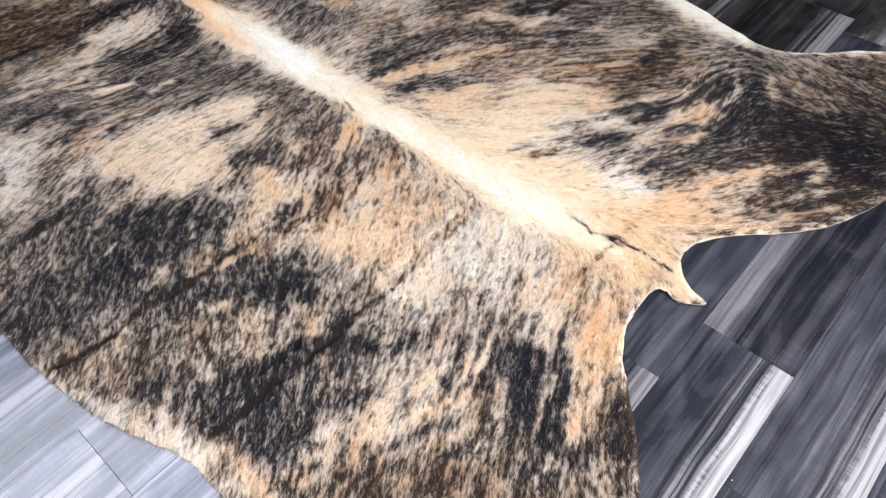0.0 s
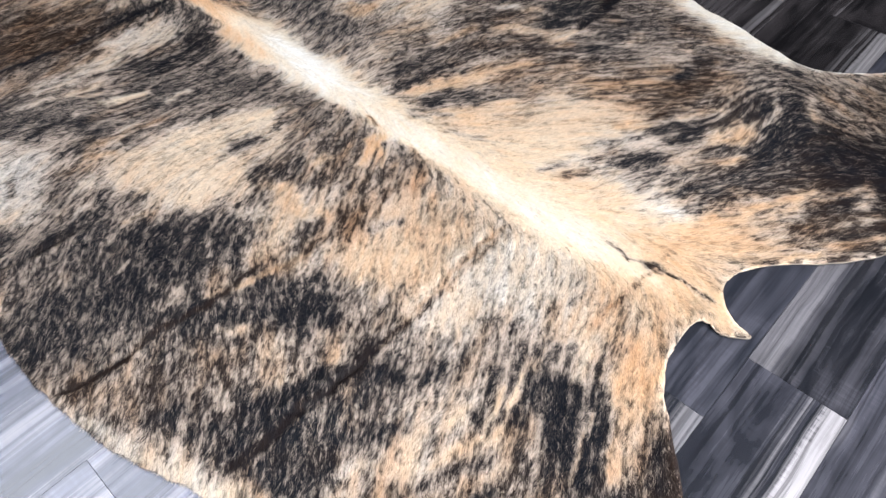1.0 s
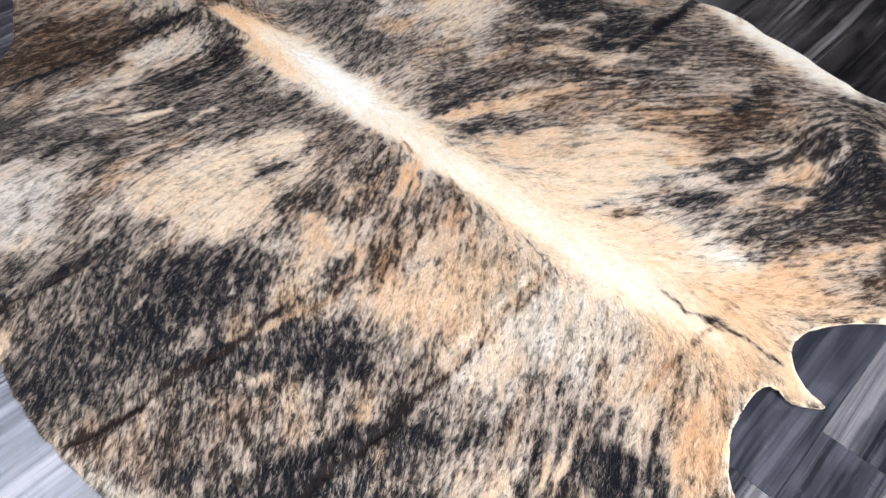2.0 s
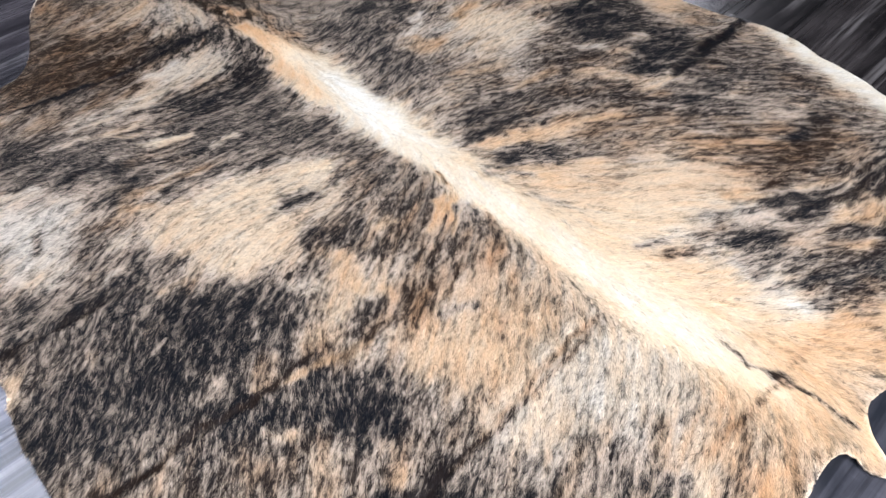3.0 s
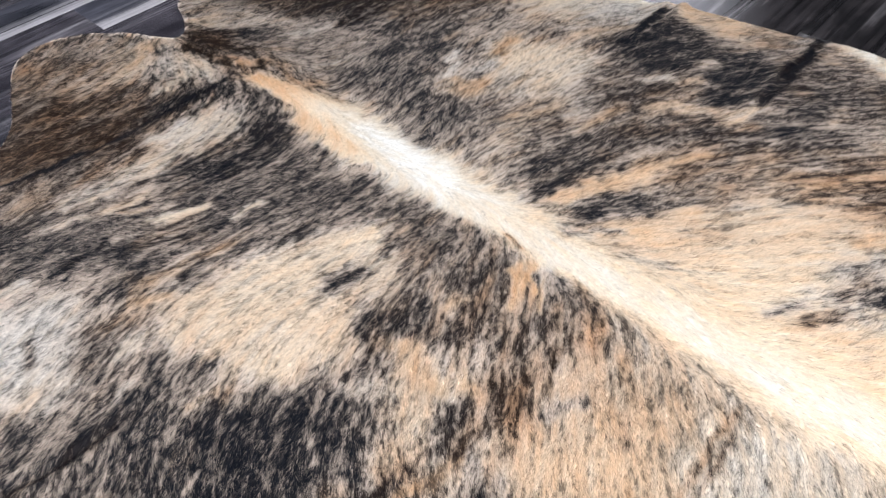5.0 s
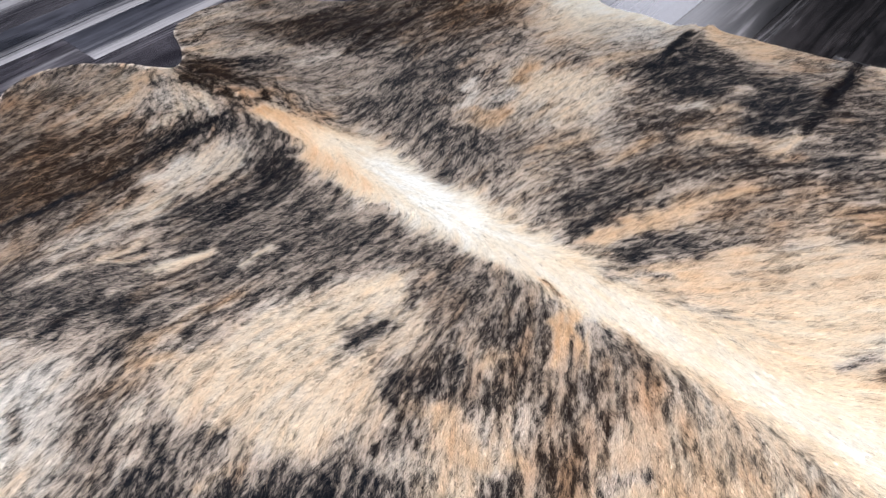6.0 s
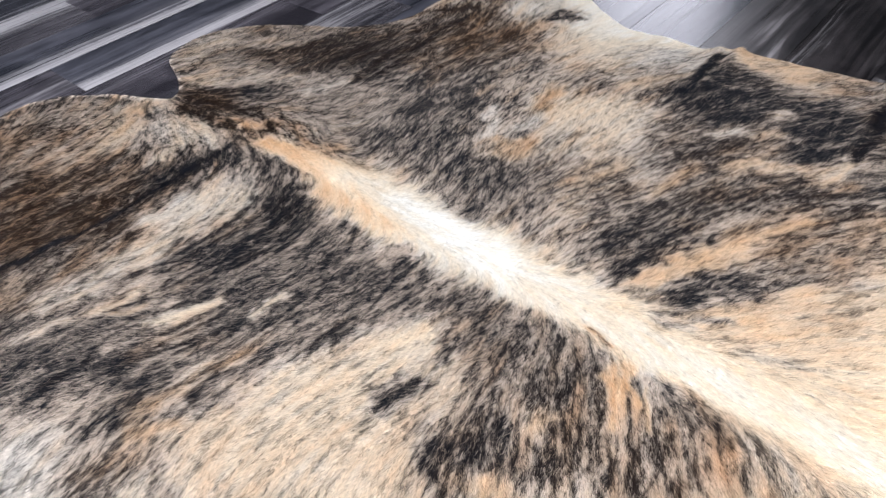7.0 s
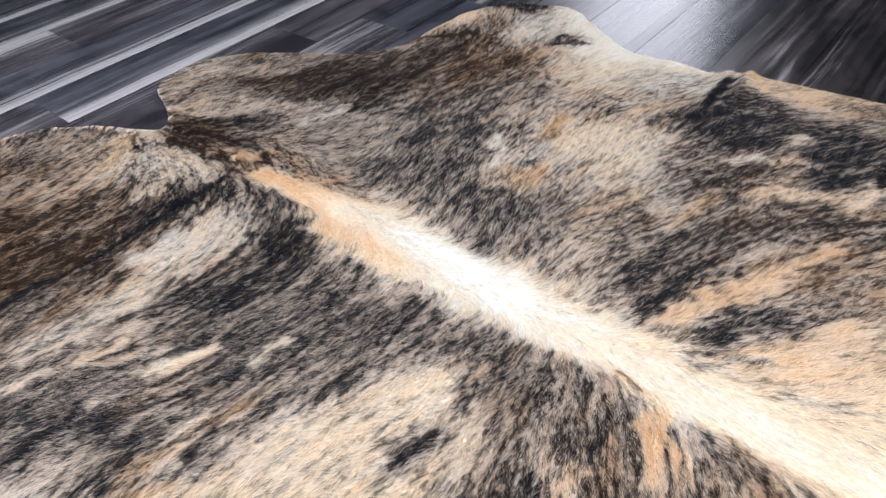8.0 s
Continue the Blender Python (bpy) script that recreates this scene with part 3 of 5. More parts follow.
# locks and flecks, the broad ones first; close-mingled grey ones paint the left shoulder's sheen
tuft([(-1.090, 1.705), (-0.906, 1.737)], 0.086, 0.72, 0.90)
tuft([(-1.178, 1.932), (-0.923, 1.937)], 0.078, 0.58, 0.85)
tuft([(-0.339, 1.881), (-0.197, 1.954)], 0.072, 0.70, 0.30, 0.20)
tuft([(-0.628, 0.723), (-0.509, 0.777)], 0.069, 0.83, 0.10)
tuft([(0.504, 1.581), (0.769, 1.465)], 0.068, 0.51, 0.40, 0.30)
tuft([(0.979, 1.065), (1.104, 1.000)], 0.063, 0.98, 0.40)
tuft([(-0.436, 1.975), (-0.373, 1.942)], 0.057, 0.61, 0.30, 0.30)
tuft([(-0.981, 1.884), (-0.869, 2.014)], 0.055, 0.35, 0.60)
tuft([(-0.041, 0.838), (0.056, 0.854)], 0.053, 0.27, 0.74)
tuft([(-1.031, 1.805), (-0.856, 1.808)], 0.051, 0.71, 0.90)
tuft([(0.900, 0.917), (1.127, 0.971)], 0.051, 1.00, 0.40)
tuft([(1.126, 1.241), (1.203, 1.213)], 0.050, 0.65, 0.60)
tuft([(-1.062, 1.443), (-0.861, 1.514)], 0.050, 0.65, 0.75, 0.40)
tuft([(-0.521, 1.211), (-0.423, 1.286)], 0.049, 0.27, 0.48)
tuft([(-0.607, 1.122), (-0.380, 1.141)], 0.049, 0.27, 0.50)
tuft([(-0.150, 2.385), (-0.038, 2.204)], 0.048, 0.71, 0.95)
tuft([(-1.204, 1.882), (-1.095, 1.951)], 0.048, 0.63, 0.85, 0.20)
tuft([(0.558, 1.521), (0.666, 1.597)], 0.047, 0.67, 0.30)
tuft([(-0.689, 2.154), (-0.447, 2.059)], 0.046, 0.46, 0.30, 0.50)
tuft([(-0.838, 1.956), (-0.716, 1.880)], 0.045, 0.37, 0.35)
tuft([(0.044, 1.824), (0.150, 1.850)], 0.044, 0.29, 0.50)
tuft([(-1.022, 1.350), (-0.780, 1.337)], 0.043, 0.71, 0.15, 0.50)
tuft([(-0.588, 1.423), (-0.454, 1.497)], 0.042, 0.67, 0.15, 0.50)
tuft([(-0.939, 1.153), (-0.841, 1.070)], 0.042, 0.29, 0.14)
tuft([(-0.031, 1.596), (0.134, 1.679)], 0.042, 0.40, 0.50, 0.30)
tuft([(-1.091, 1.640), (-0.884, 1.668)], 0.042, 0.79, 0.90)
tuft([(-0.213, 1.637), (-0.116, 1.609)], 0.041, 0.71, 0.35)
tuft([(0.034, 2.365), (0.140, 2.384)], 0.041, 0.29, 0.20)
tuft([(0.240, 1.280), (0.496, 1.236)], 0.040, 0.27, 0.58)
tuft([(-0.258, 1.344), (-0.143, 1.286)], 0.038, 0.57, 0.45, 0.30)
tuft([(-0.492, 0.913), (-0.380, 0.935)], 0.037, 0.85, 0.10)
tuft([(0.076, 1.839), (0.124, 1.771)], 0.037, 0.30, 0.50)
tuft([(0.490, 1.387), (0.739, 1.342)], 0.037, 0.40, 0.75)
tuft([(-0.387, 2.012), (-0.252, 1.908)], 0.037, 0.54, 0.15, 0.50)
tuft([(-0.243, 1.598), (-0.050, 1.599)], 0.037, 0.54, 0.35, 0.50)
tuft([(-0.718, 0.801), (-0.644, 0.818)], 0.036, 0.57, 0.50)
tuft([(0.283, 0.535), (0.322, 0.477), (0.302, 0.415)], 0.036, 0.80, 0.10, 0.20)
tuft([(-0.521, 0.820), (-0.299, 0.735)], 0.036, 0.80, 0.20)
tuft([(0.199, 0.793), (0.322, 0.792)], 0.035, 0.32, 0.36)
tuft([(0.456, 1.726), (0.525, 1.694)], 0.035, 0.85, 0.10)
tuft([(0.645, 1.273), (0.763, 1.333)], 0.035, 0.80, 0.92)
tuft([(-0.835, 2.264), (-0.669, 2.193)], 0.034, 0.44, 0.50, 0.30)
tuft([(-1.153, 2.058), (-0.990, 2.064)], 0.034, 0.50, 0.50, 0.40)
tuft([(-0.861, 1.824), (-0.797, 1.853)], 0.033, 0.68, 0.50)
tuft([(-0.775, 1.769), (-0.666, 1.818)], 0.033, 0.79, 0.20, 0.30)
tuft([(0.422, 0.988), (0.543, 0.945)], 0.033, 0.27, 0.60)
tuft([(-0.393, 1.456), (-0.303, 1.465)], 0.033, 0.79, 0.10, 0.20)
tuft([(-0.208, 1.244), (-0.099, 1.238)], 0.033, 0.61, 0.55, 0.25)
tuft([(-0.297, 1.913), (-0.157, 2.019)], 0.033, 0.78, 0.10, 0.20)
tuft([(0.312, 1.834), (0.476, 1.866)], 0.033, 0.80, 0.30)
tuft([(-0.755, 0.897), (-0.593, 0.917)], 0.033, 0.71, 0.20)
tuft([(-0.663, 0.746), (-0.593, 0.740)], 0.032, 0.78, 0.20)
tuft([(-0.662, 2.255), (-0.523, 2.258)], 0.032, 0.80, 0.80)
tuft([(0.782, 1.515), (0.948, 1.328)], 0.032, 0.57, 0.40)
tuft([(-0.516, 0.738), (-0.482, 0.737)], 0.031, 0.80, 0.20)
tuft([(0.335, 1.799), (0.410, 1.798)], 0.031, 0.81, 0.20)
tuft([(-0.606, 1.480), (-0.504, 1.513)], 0.031, 0.64, 0.10, 0.60)
tuft([(-0.647, 2.003), (-0.480, 1.927)], 0.031, 0.50, 0.50, 0.50)
tuft([(-0.684, 1.650), (-0.598, 1.691)], 0.030, 0.29, 0.30)
tuft([(-0.440, 1.365), (-0.381, 1.444)], 0.030, 0.64, 0.15, 0.60)
tuft([(-0.731, 2.275), (-0.492, 2.341)], 0.030, 0.50, 0.50, 0.30)
tuft([(-0.514, 0.833), (-0.417, 0.835)], 0.029, 0.85, 0.10)
tuft([(-0.049, 1.505), (0.044, 1.618)], 0.029, 0.44, 0.55)
tuft([(-0.236, 0.465), (-0.098, 0.502)], 0.029, 0.81, 0.20)
tuft([(-0.780, 1.337), (-0.635, 1.365)], 0.028, 0.57, 0.75, 0.30)
tuft([(-0.817, 0.934), (-0.743, 0.971)], 0.028, 0.68, 0.20, 0.30)
tuft([(0.563, 0.977), (0.600, 0.926)], 0.028, 0.27, 0.12)
tuft([(-0.804, 2.314), (-0.734, 2.349)], 0.028, 0.36, 0.45)
tuft([(0.019, 2.256), (0.062, 2.265)], 0.028, 0.43, 0.97)
tuft([(-0.130, 1.663), (-0.177, 1.591)], 0.028, 0.70, 0.30)
tuft([(-0.003, 1.791), (0.077, 1.843)], 0.028, 0.27, 0.50)
tuft([(0.269, 1.446), (0.410, 1.427)], 0.028, 0.57, 0.80, 0.30)
tuft([(-0.674, 1.527), (-0.556, 1.572)], 0.027, 0.78, 0.20, 0.20)
tuft([(-1.024, 1.354), (-0.872, 1.329), (-0.746, 1.303)], 0.027, 0.70, 0.20, 0.30)
tuft([(-0.042, 1.758), (0.027, 1.781)], 0.027, 0.40, 0.55)
tuft([(-0.202, 1.289), (-0.172, 1.213)], 0.027, 0.61, 0.50, 0.30)
tuft([(-0.860, 1.040), (-0.782, 0.995)], 0.026, 0.36, 0.32)
tuft([(-0.159, 0.719), (-0.102, 0.718)], 0.026, 0.83, 0.10)
tuft([(-0.306, 0.723), (-0.281, 0.722)], 0.026, 0.85, 0.10)
tuft([(0.428, 1.647), (0.493, 1.724)], 0.026, 0.85, 0.05)
tuft([(-0.488, 0.694), (-0.349, 0.647)], 0.026, 0.64, 0.40)
tuft([(-0.922, 1.368), (-0.752, 1.362)], 0.025, 0.58, 0.00, 0.60)
tuft([(-0.116, 1.736), (-0.076, 1.747)], 0.025, 0.40, 0.96)
tuft([(-0.885, 2.000), (-0.866, 2.003)], 0.025, 0.65, 0.20)
tuft([(-0.680, 2.078), (-0.578, 2.050)], 0.025, 0.80, 0.30)
tuft([(0.633, 1.185), (0.719, 1.227)], 0.025, 0.71, 0.30)
tuft([(-0.272, 1.097), (-0.243, 1.089)], 0.024, 0.68, 0.50)
tuft([(-0.322, 0.998), (-0.186, 0.972)], 0.024, 0.37, 0.50)
tuft([(0.514, 1.100), (0.594, 1.081)], 0.024, 0.70, 0.20)
tuft([(0.140, 1.455), (0.032, 1.426)], 0.024, 0.79, 0.40)
tuft([(0.687, 1.818), (0.738, 1.819)], 0.024, 0.40, 0.30)
tuft([(-0.239, 1.057), (-0.172, 0.995)], 0.023, 0.27, 0.76)
tuft([(-0.247, 0.800), (-0.160, 0.772), (-0.110, 0.753)], 0.023, 0.72, 0.20)
tuft([(0.923, 0.851), (1.055, 0.873)], 0.023, 0.85, 0.60)
tuft([(-0.931, 1.441), (-0.764, 1.365)], 0.023, 0.65, 0.15, 0.50)
tuft([(-1.098, 1.968), (-0.967, 1.905)], 0.023, 0.57, 0.80, 0.30)
tuft([(-0.571, 1.805), (-0.513, 1.707), (-0.548, 1.602), (-0.595, 1.516)], 0.022, 0.80, 0.35)
tuft([(-0.992, 1.457), (-0.890, 1.450)], 0.022, 0.57, 0.80)
tuft([(-0.871, 1.233), (-0.789, 1.259)], 0.022, 0.47, 0.05, 0.50)
tuft([(-0.325, 1.260), (-0.289, 1.329)], 0.022, 0.27, 0.45)
tuft([(-0.964, 1.268), (-0.806, 1.275)], 0.022, 0.60, 0.10, 0.50)
tuft([(0.331, 1.532), (0.471, 1.528)], 0.022, 0.68, 0.65)
tuft([(-0.258, 0.740), (-0.110, 0.736)], 0.022, 0.83, 0.15)
tuft([(-0.149, 1.071), (-0.044, 1.009)], 0.022, 0.47, 0.70)
tuft([(-0.786, 1.657), (-0.702, 1.699)], 0.021, 0.28, 0.20)
tuft([(-0.637, 1.001), (-0.612, 1.026)], 0.021, 0.81, 0.20)
tuft([(0.155, 1.482), (0.219, 1.509)], 0.021, 0.72, 0.50)
tuft([(0.535, 1.816), (0.579, 1.779)], 0.021, 0.33, 0.60)
tuft([(0.678, 1.303), (0.787, 1.413)], 0.021, 0.78, 0.95)
tuft([(0.625, 1.273), (0.799, 1.408)], 0.021, 0.68, 0.90)
tuft([(-0.184, 1.901), (-0.146, 1.925)], 0.021, 0.81, 0.10)
tuft([(0.540, 1.898), (0.574, 1.868)], 0.021, 0.36, 0.50)
tuft([(0.084, 1.429), (0.168, 1.440)], 0.021, 0.71, 0.50)
tuft([(-1.003, 1.361), (-0.800, 1.325)], 0.021, 0.78, 0.10, 0.40)
tuft([(0.127, 1.601), (0.278, 1.606)], 0.021, 0.58, 0.50, 0.30)
tuft([(-0.479, 1.890), (-0.343, 1.905)], 0.021, 0.44, 0.40, 0.40)
tuft([(-0.739, 1.076), (-0.711, 1.116)], 0.020, 0.78, 0.45)
tuft([(0.369, 1.370), (0.573, 1.344)], 0.020, 0.45, 0.75)
tuft([(0.742, 1.162), (0.768, 1.138)], 0.020, 0.30, 0.95)
tuft([(0.263, 0.329), (0.376, 0.352)], 0.020, 0.79, 0.30)
tuft([(-0.371, 0.528), (-0.341, 0.528)], 0.020, 0.81, 0.20)
tuft([(0.498, 1.818), (0.555, 1.786)], 0.020, 0.81, 0.20)
tuft([(0.178, 1.950), (0.315, 1.945)], 0.020, 0.34, 0.72)
tuft([(0.201, 1.307), (0.315, 1.269)], 0.020, 0.34, 0.70)
tuft([(-0.883, 1.464), (-0.763, 1.527), (-0.735, 1.564)], 0.019, 0.33, 0.40)
tuft([(0.871, 0.903), (0.991, 0.905)], 0.019, 0.78, 0.95)
tuft([(-0.081, 0.477), (0.002, 0.472)], 0.019, 0.73, 0.10)
tuft([(0.449, 0.445), (0.443, 0.365)], 0.019, 0.79, 0.50)
tuft([(-0.382, 0.707), (-0.336, 0.724)], 0.019, 0.85, 0.20)
tuft([(-0.799, 1.833), (-0.758, 1.900)], 0.019, 0.27, 0.38)
tuft([(-0.855, 1.918), (-0.839, 1.919)], 0.019, 0.52, 0.10)
tuft([(0.428, 1.633), (0.473, 1.628)], 0.019, 0.87, 0.10)
tuft([(-0.878, 1.334), (-0.806, 1.347)], 0.019, 0.70, 0.10, 0.40)
tuft([(-0.198, 0.402), (-0.089, 0.386)], 0.019, 0.80, 0.20)
tuft([(0.251, 1.375), (0.362, 1.347)], 0.019, 0.58, 0.75, 0.30)
tuft([(-0.105, 1.142), (-0.090, 1.057)], 0.018, 0.61, 0.65)
tuft([(-0.310, 0.899), (-0.304, 0.849)], 0.018, 0.79, 0.20)
tuft([(-0.189, 0.845), (-0.167, 0.846)], 0.018, 0.30, 0.72)
tuft([(0.051, 1.369), (0.205, 1.415)], 0.018, 0.20, 0.85)
tuft([(0.488, 1.520), (0.507, 1.519)], 0.018, 0.80, 0.30)
tuft([(0.784, 1.433), (0.801, 1.442)], 0.018, 0.87, 0.50)
tuft([(-0.960, 1.881), (-0.901, 1.947)], 0.018, 0.34, 0.60)
tuft([(-0.519, 0.782), (-0.438, 0.727)], 0.018, 0.83, 0.15)
tuft([(-0.433, 1.553), (-0.344, 1.487)], 0.018, 0.50, 0.30, 0.40)
tuft([(-0.807, 1.545), (-0.694, 1.608)], 0.017, 0.30, 0.40)
tuft([(-0.173, 0.926), (-0.142, 0.936)], 0.017, 0.73, 0.60)
tuft([(-0.165, 1.792), (-0.054, 1.824)], 0.017, 0.44, 0.15)
tuft([(0.729, 1.114), (0.827, 1.116)], 0.017, 0.78, 0.40)
tuft([(-0.183, 0.597), (-0.163, 0.598)], 0.017, 0.39, 0.65)
tuft([(-0.212, 0.507), (-0.144, 0.516)], 0.017, 0.83, 0.20)
tuft([(-0.652, 2.161), (-0.530, 2.125)], 0.017, 0.41, 0.40)
tuft([(-0.142, 1.738), (-0.076, 1.730)], 0.017, 0.38, 0.97)
tuft([(-0.532, 2.053), (-0.435, 2.061)], 0.017, 0.41, 0.20)
tuft([(0.327, 1.790), (0.375, 1.785)], 0.017, 0.88, 0.20)
tuft([(-0.755, 2.018), (-0.621, 1.980)], 0.017, 0.83, 0.80)
tuft([(0.285, 1.408), (0.385, 1.385)], 0.017, 0.59, 0.75, 0.40)
tuft([(-0.751, 1.142), (-0.669, 1.154)], 0.016, 0.59, 0.75)
tuft([(-0.718, 1.028), (-0.711, 1.052)], 0.016, 0.73, 0.30)
tuft([(-0.768, 0.793), (-0.740, 0.748)], 0.016, 0.27, 0.70)
tuft([(-0.456, 0.992), (-0.377, 0.980)], 0.016, 0.70, 0.30)
tuft([(0.015, 1.934), (-0.010, 1.879)], 0.016, 0.34, 0.96)
tuft([(0.041, 1.577), (0.081, 1.599)], 0.016, 0.73, 0.60)
tuft([(0.490, 1.739), (0.541, 1.775)], 0.016, 0.80, 0.20)
tuft([(0.634, 1.555), (0.671, 1.566)], 0.016, 0.42, 0.85)
tuft([(0.553, 1.086), (0.592, 1.057)], 0.016, 0.54, 0.00)
tuft([(1.052, 1.342), (1.168, 1.346)], 0.016, 0.50, 0.25)
tuft([(0.056, 0.469), (0.037, 0.409)], 0.016, 0.30, 0.60)
tuft([(0.403, 0.511), (0.454, 0.556), (0.479, 0.590)], 0.016, 0.27, 0.90)
tuft([(-0.221, 0.648), (-0.181, 0.674)], 0.016, 0.39, 0.62)
tuft([(-0.189, 0.402), (-0.130, 0.379)], 0.016, 0.83, 0.20)
tuft([(-0.906, 1.968), (-0.895, 2.045)], 0.016, 0.27, 0.72)
tuft([(-0.835, 1.721), (-0.765, 1.744)], 0.016, 0.83, 0.60)
tuft([(0.427, 1.789), (0.457, 1.793)], 0.016, 0.38, 0.65)
tuft([(-0.602, 1.326), (-0.541, 1.331)], 0.016, 0.58, 0.55, 0.50)
tuft([(-0.500, 1.338), (-0.386, 1.348)], 0.015, 0.52, 0.50)
tuft([(-0.354, 1.098), (-0.306, 1.135)], 0.015, 0.27, 0.60)
tuft([(-0.357, 1.207), (-0.314, 1.231)], 0.015, 0.62, 0.40)
tuft([(0.649, 1.199), (0.705, 1.213)], 0.015, 0.75, 0.30)
tuft([(0.564, 1.161), (0.619, 1.147)], 0.015, 0.44, 0.10)
tuft([(0.653, 1.156), (0.716, 1.195)], 0.015, 0.83, 0.30)
tuft([(0.689, 0.897), (0.894, 0.969)], 0.015, 0.25, 0.88)
tuft([(-0.046, 0.564), (0.004, 0.609)], 0.015, 0.83, 0.40)
tuft([(-0.092, 0.627), (-0.071, 0.629)], 0.015, 0.28, 0.88)
tuft([(-0.317, 0.481), (-0.292, 0.482)], 0.015, 0.73, 0.20)
tuft([(-0.236, 1.696), (-0.215, 1.700)], 0.015, 0.73, 0.20)
tuft([(-0.363, 1.295), (-0.283, 1.321)], 0.015, 0.22, 0.45)
tuft([(-0.885, 1.312), (-0.753, 1.263)], 0.015, 0.64, 0.05, 0.50)
tuft([(-0.774, 1.213), (-0.710, 1.220)], 0.014, 0.69, 0.20)
tuft([(-0.630, 1.061), (-0.633, 1.093)], 0.014, 0.79, 0.30)
tuft([(-0.558, 0.971), (-0.536, 1.000)], 0.014, 0.34, 0.80)
tuft([(-0.444, 0.751), (-0.398, 0.778)], 0.014, 0.50, 0.60)
tuft([(-0.338, 0.976), (-0.288, 0.954)], 0.014, 0.64, 0.30)
tuft([(-0.277, 0.932), (-0.265, 0.923)], 0.014, 0.66, 0.30)
tuft([(0.715, 1.373), (0.747, 1.398)], 0.014, 0.97, 0.30)
tuft([(0.543, 1.204), (0.582, 1.212)], 0.014, 0.27, 0.88)
tuft([(0.975, 1.303), (0.942, 1.176), (0.871, 1.089), (0.776, 1.031), (0.680, 0.999)], 0.014, 0.84, 0.30)
tuft([(0.381, 0.534), (0.361, 0.430)], 0.014, 0.73, 0.30)
tuft([(-0.079, 1.619), (-0.056, 1.634)], 0.014, 0.73, 0.40)
tuft([(-0.488, 1.998), (-0.429, 2.020)], 0.014, 0.66, 0.20)
tuft([(0.072, 1.374), (0.204, 1.403)], 0.014, 0.31, 0.78)
tuft([(-0.709, 1.216), (-0.606, 1.295)], 0.013, 0.38, 0.90)
tuft([(-0.300, 1.121), (-0.227, 1.110)], 0.013, 0.69, 0.40)
tuft([(-0.137, 0.873), (-0.101, 0.904)], 0.013, 0.39, 0.65)
tuft([(0.131, 1.591), (0.224, 1.630)], 0.013, 0.38, 0.90)
tuft([(0.277, 1.643), (0.420, 1.603)], 0.013, 0.34, 0.75)
tuft([(0.230, 1.505), (0.399, 1.507)], 0.013, 0.62, 0.60)
tuft([(0.074, 0.568), (0.106, 0.595)], 0.013, 0.80, 0.20)
tuft([(-0.075, 0.395), (-0.039, 0.413)], 0.013, 0.38, 0.35)
tuft([(-0.282, 0.568), (-0.269, 0.521)], 0.013, 0.44, 0.65)
tuft([(-0.017, 1.889), (0.033, 1.943)], 0.013, 0.38, 0.92)
tuft([(-0.499, 1.832), (-0.407, 1.815)], 0.013, 0.42, 0.92)
tuft([(0.028, 1.159), (0.055, 1.109)], 0.013, 0.62, 0.50, 0.20)
tuft([(-0.808, 1.427), (-0.737, 1.478)], 0.012, 0.30, 0.55)
tuft([(-0.689, 1.079), (-0.662, 1.110)], 0.012, 0.30, 0.35)
tuft([(-0.028, 0.931), (0.038, 0.953)], 0.012, 0.55, 0.40)
tuft([(0.357, 1.731), (0.412, 1.713)], 0.012, 0.35, 0.60)
tuft([(0.220, 1.432), (0.348, 1.463)], 0.012, 0.27, 0.88)
tuft([(1.015, 1.277), (0.998, 1.209)], 0.012, 0.32, 0.70)
tuft([(1.091, 1.154), (1.123, 1.161)], 0.012, 0.46, 0.80)
tuft([(1.072, 1.397), (1.275, 1.362)], 0.012, 0.30, 0.12)
tuft([(0.366, 0.638), (0.347, 0.563)], 0.012, 0.25, 0.35)
tuft([(-0.331, 0.430), (-0.248, 0.376)], 0.012, 0.17, 0.32)
tuft([(-0.789, 2.149), (-0.708, 2.108)], 0.012, 0.34, 0.60)
tuft([(0.306, 1.647), (0.355, 1.631)], 0.012, 0.32, 0.72)
tuft([(0.318, 1.968), (0.414, 2.023)], 0.012, 0.30, 0.10)
tuft([(-0.807, 1.350), (-0.768, 1.348)], 0.012, 0.54, 0.00, 0.60)
tuft([(-0.007, 0.612), (0.120, 0.654)], 0.012, 0.50, 0.40, 0.30)
tuft([(-0.579, 1.044), (-0.577, 1.061)], 0.011, 0.75, 0.30)
tuft([(-0.575, 0.889), (-0.556, 0.853)], 0.011, 0.81, 0.20)
tuft([(0.384, 1.053), (0.445, 1.065)], 0.011, 0.70, 0.65)
tuft([(0.594, 1.032), (0.649, 1.056)], 0.011, 0.66, 0.20)
tuft([(0.103, 1.320), (0.200, 1.337)], 0.011, 0.71, 0.20)
tuft([(0.388, 1.457), (0.455, 1.493)], 0.011, 0.80, 0.60)
tuft([(0.633, 0.989), (0.775, 1.026)], 0.011, 0.66, 0.20)
tuft([(0.633, 0.937), (0.652, 0.939)], 0.011, 0.58, 0.20)
tuft([(0.984, 0.931), (1.027, 0.958)], 0.011, 0.42, 0.85)
tuft([(0.115, 0.484), (0.188, 0.546)], 0.011, 0.25, 0.62)
tuft([(-0.040, 0.530), (-0.027, 0.545)], 0.011, 0.80, 0.20)
tuft([(-0.309, 0.693), (-0.266, 0.699)], 0.011, 0.34, 0.70)
tuft([(-0.744, 1.796), (-0.700, 1.780)], 0.011, 0.80, 0.30)
tuft([(-0.083, 1.830), (-0.032, 1.848)], 0.011, 0.34, 0.20)
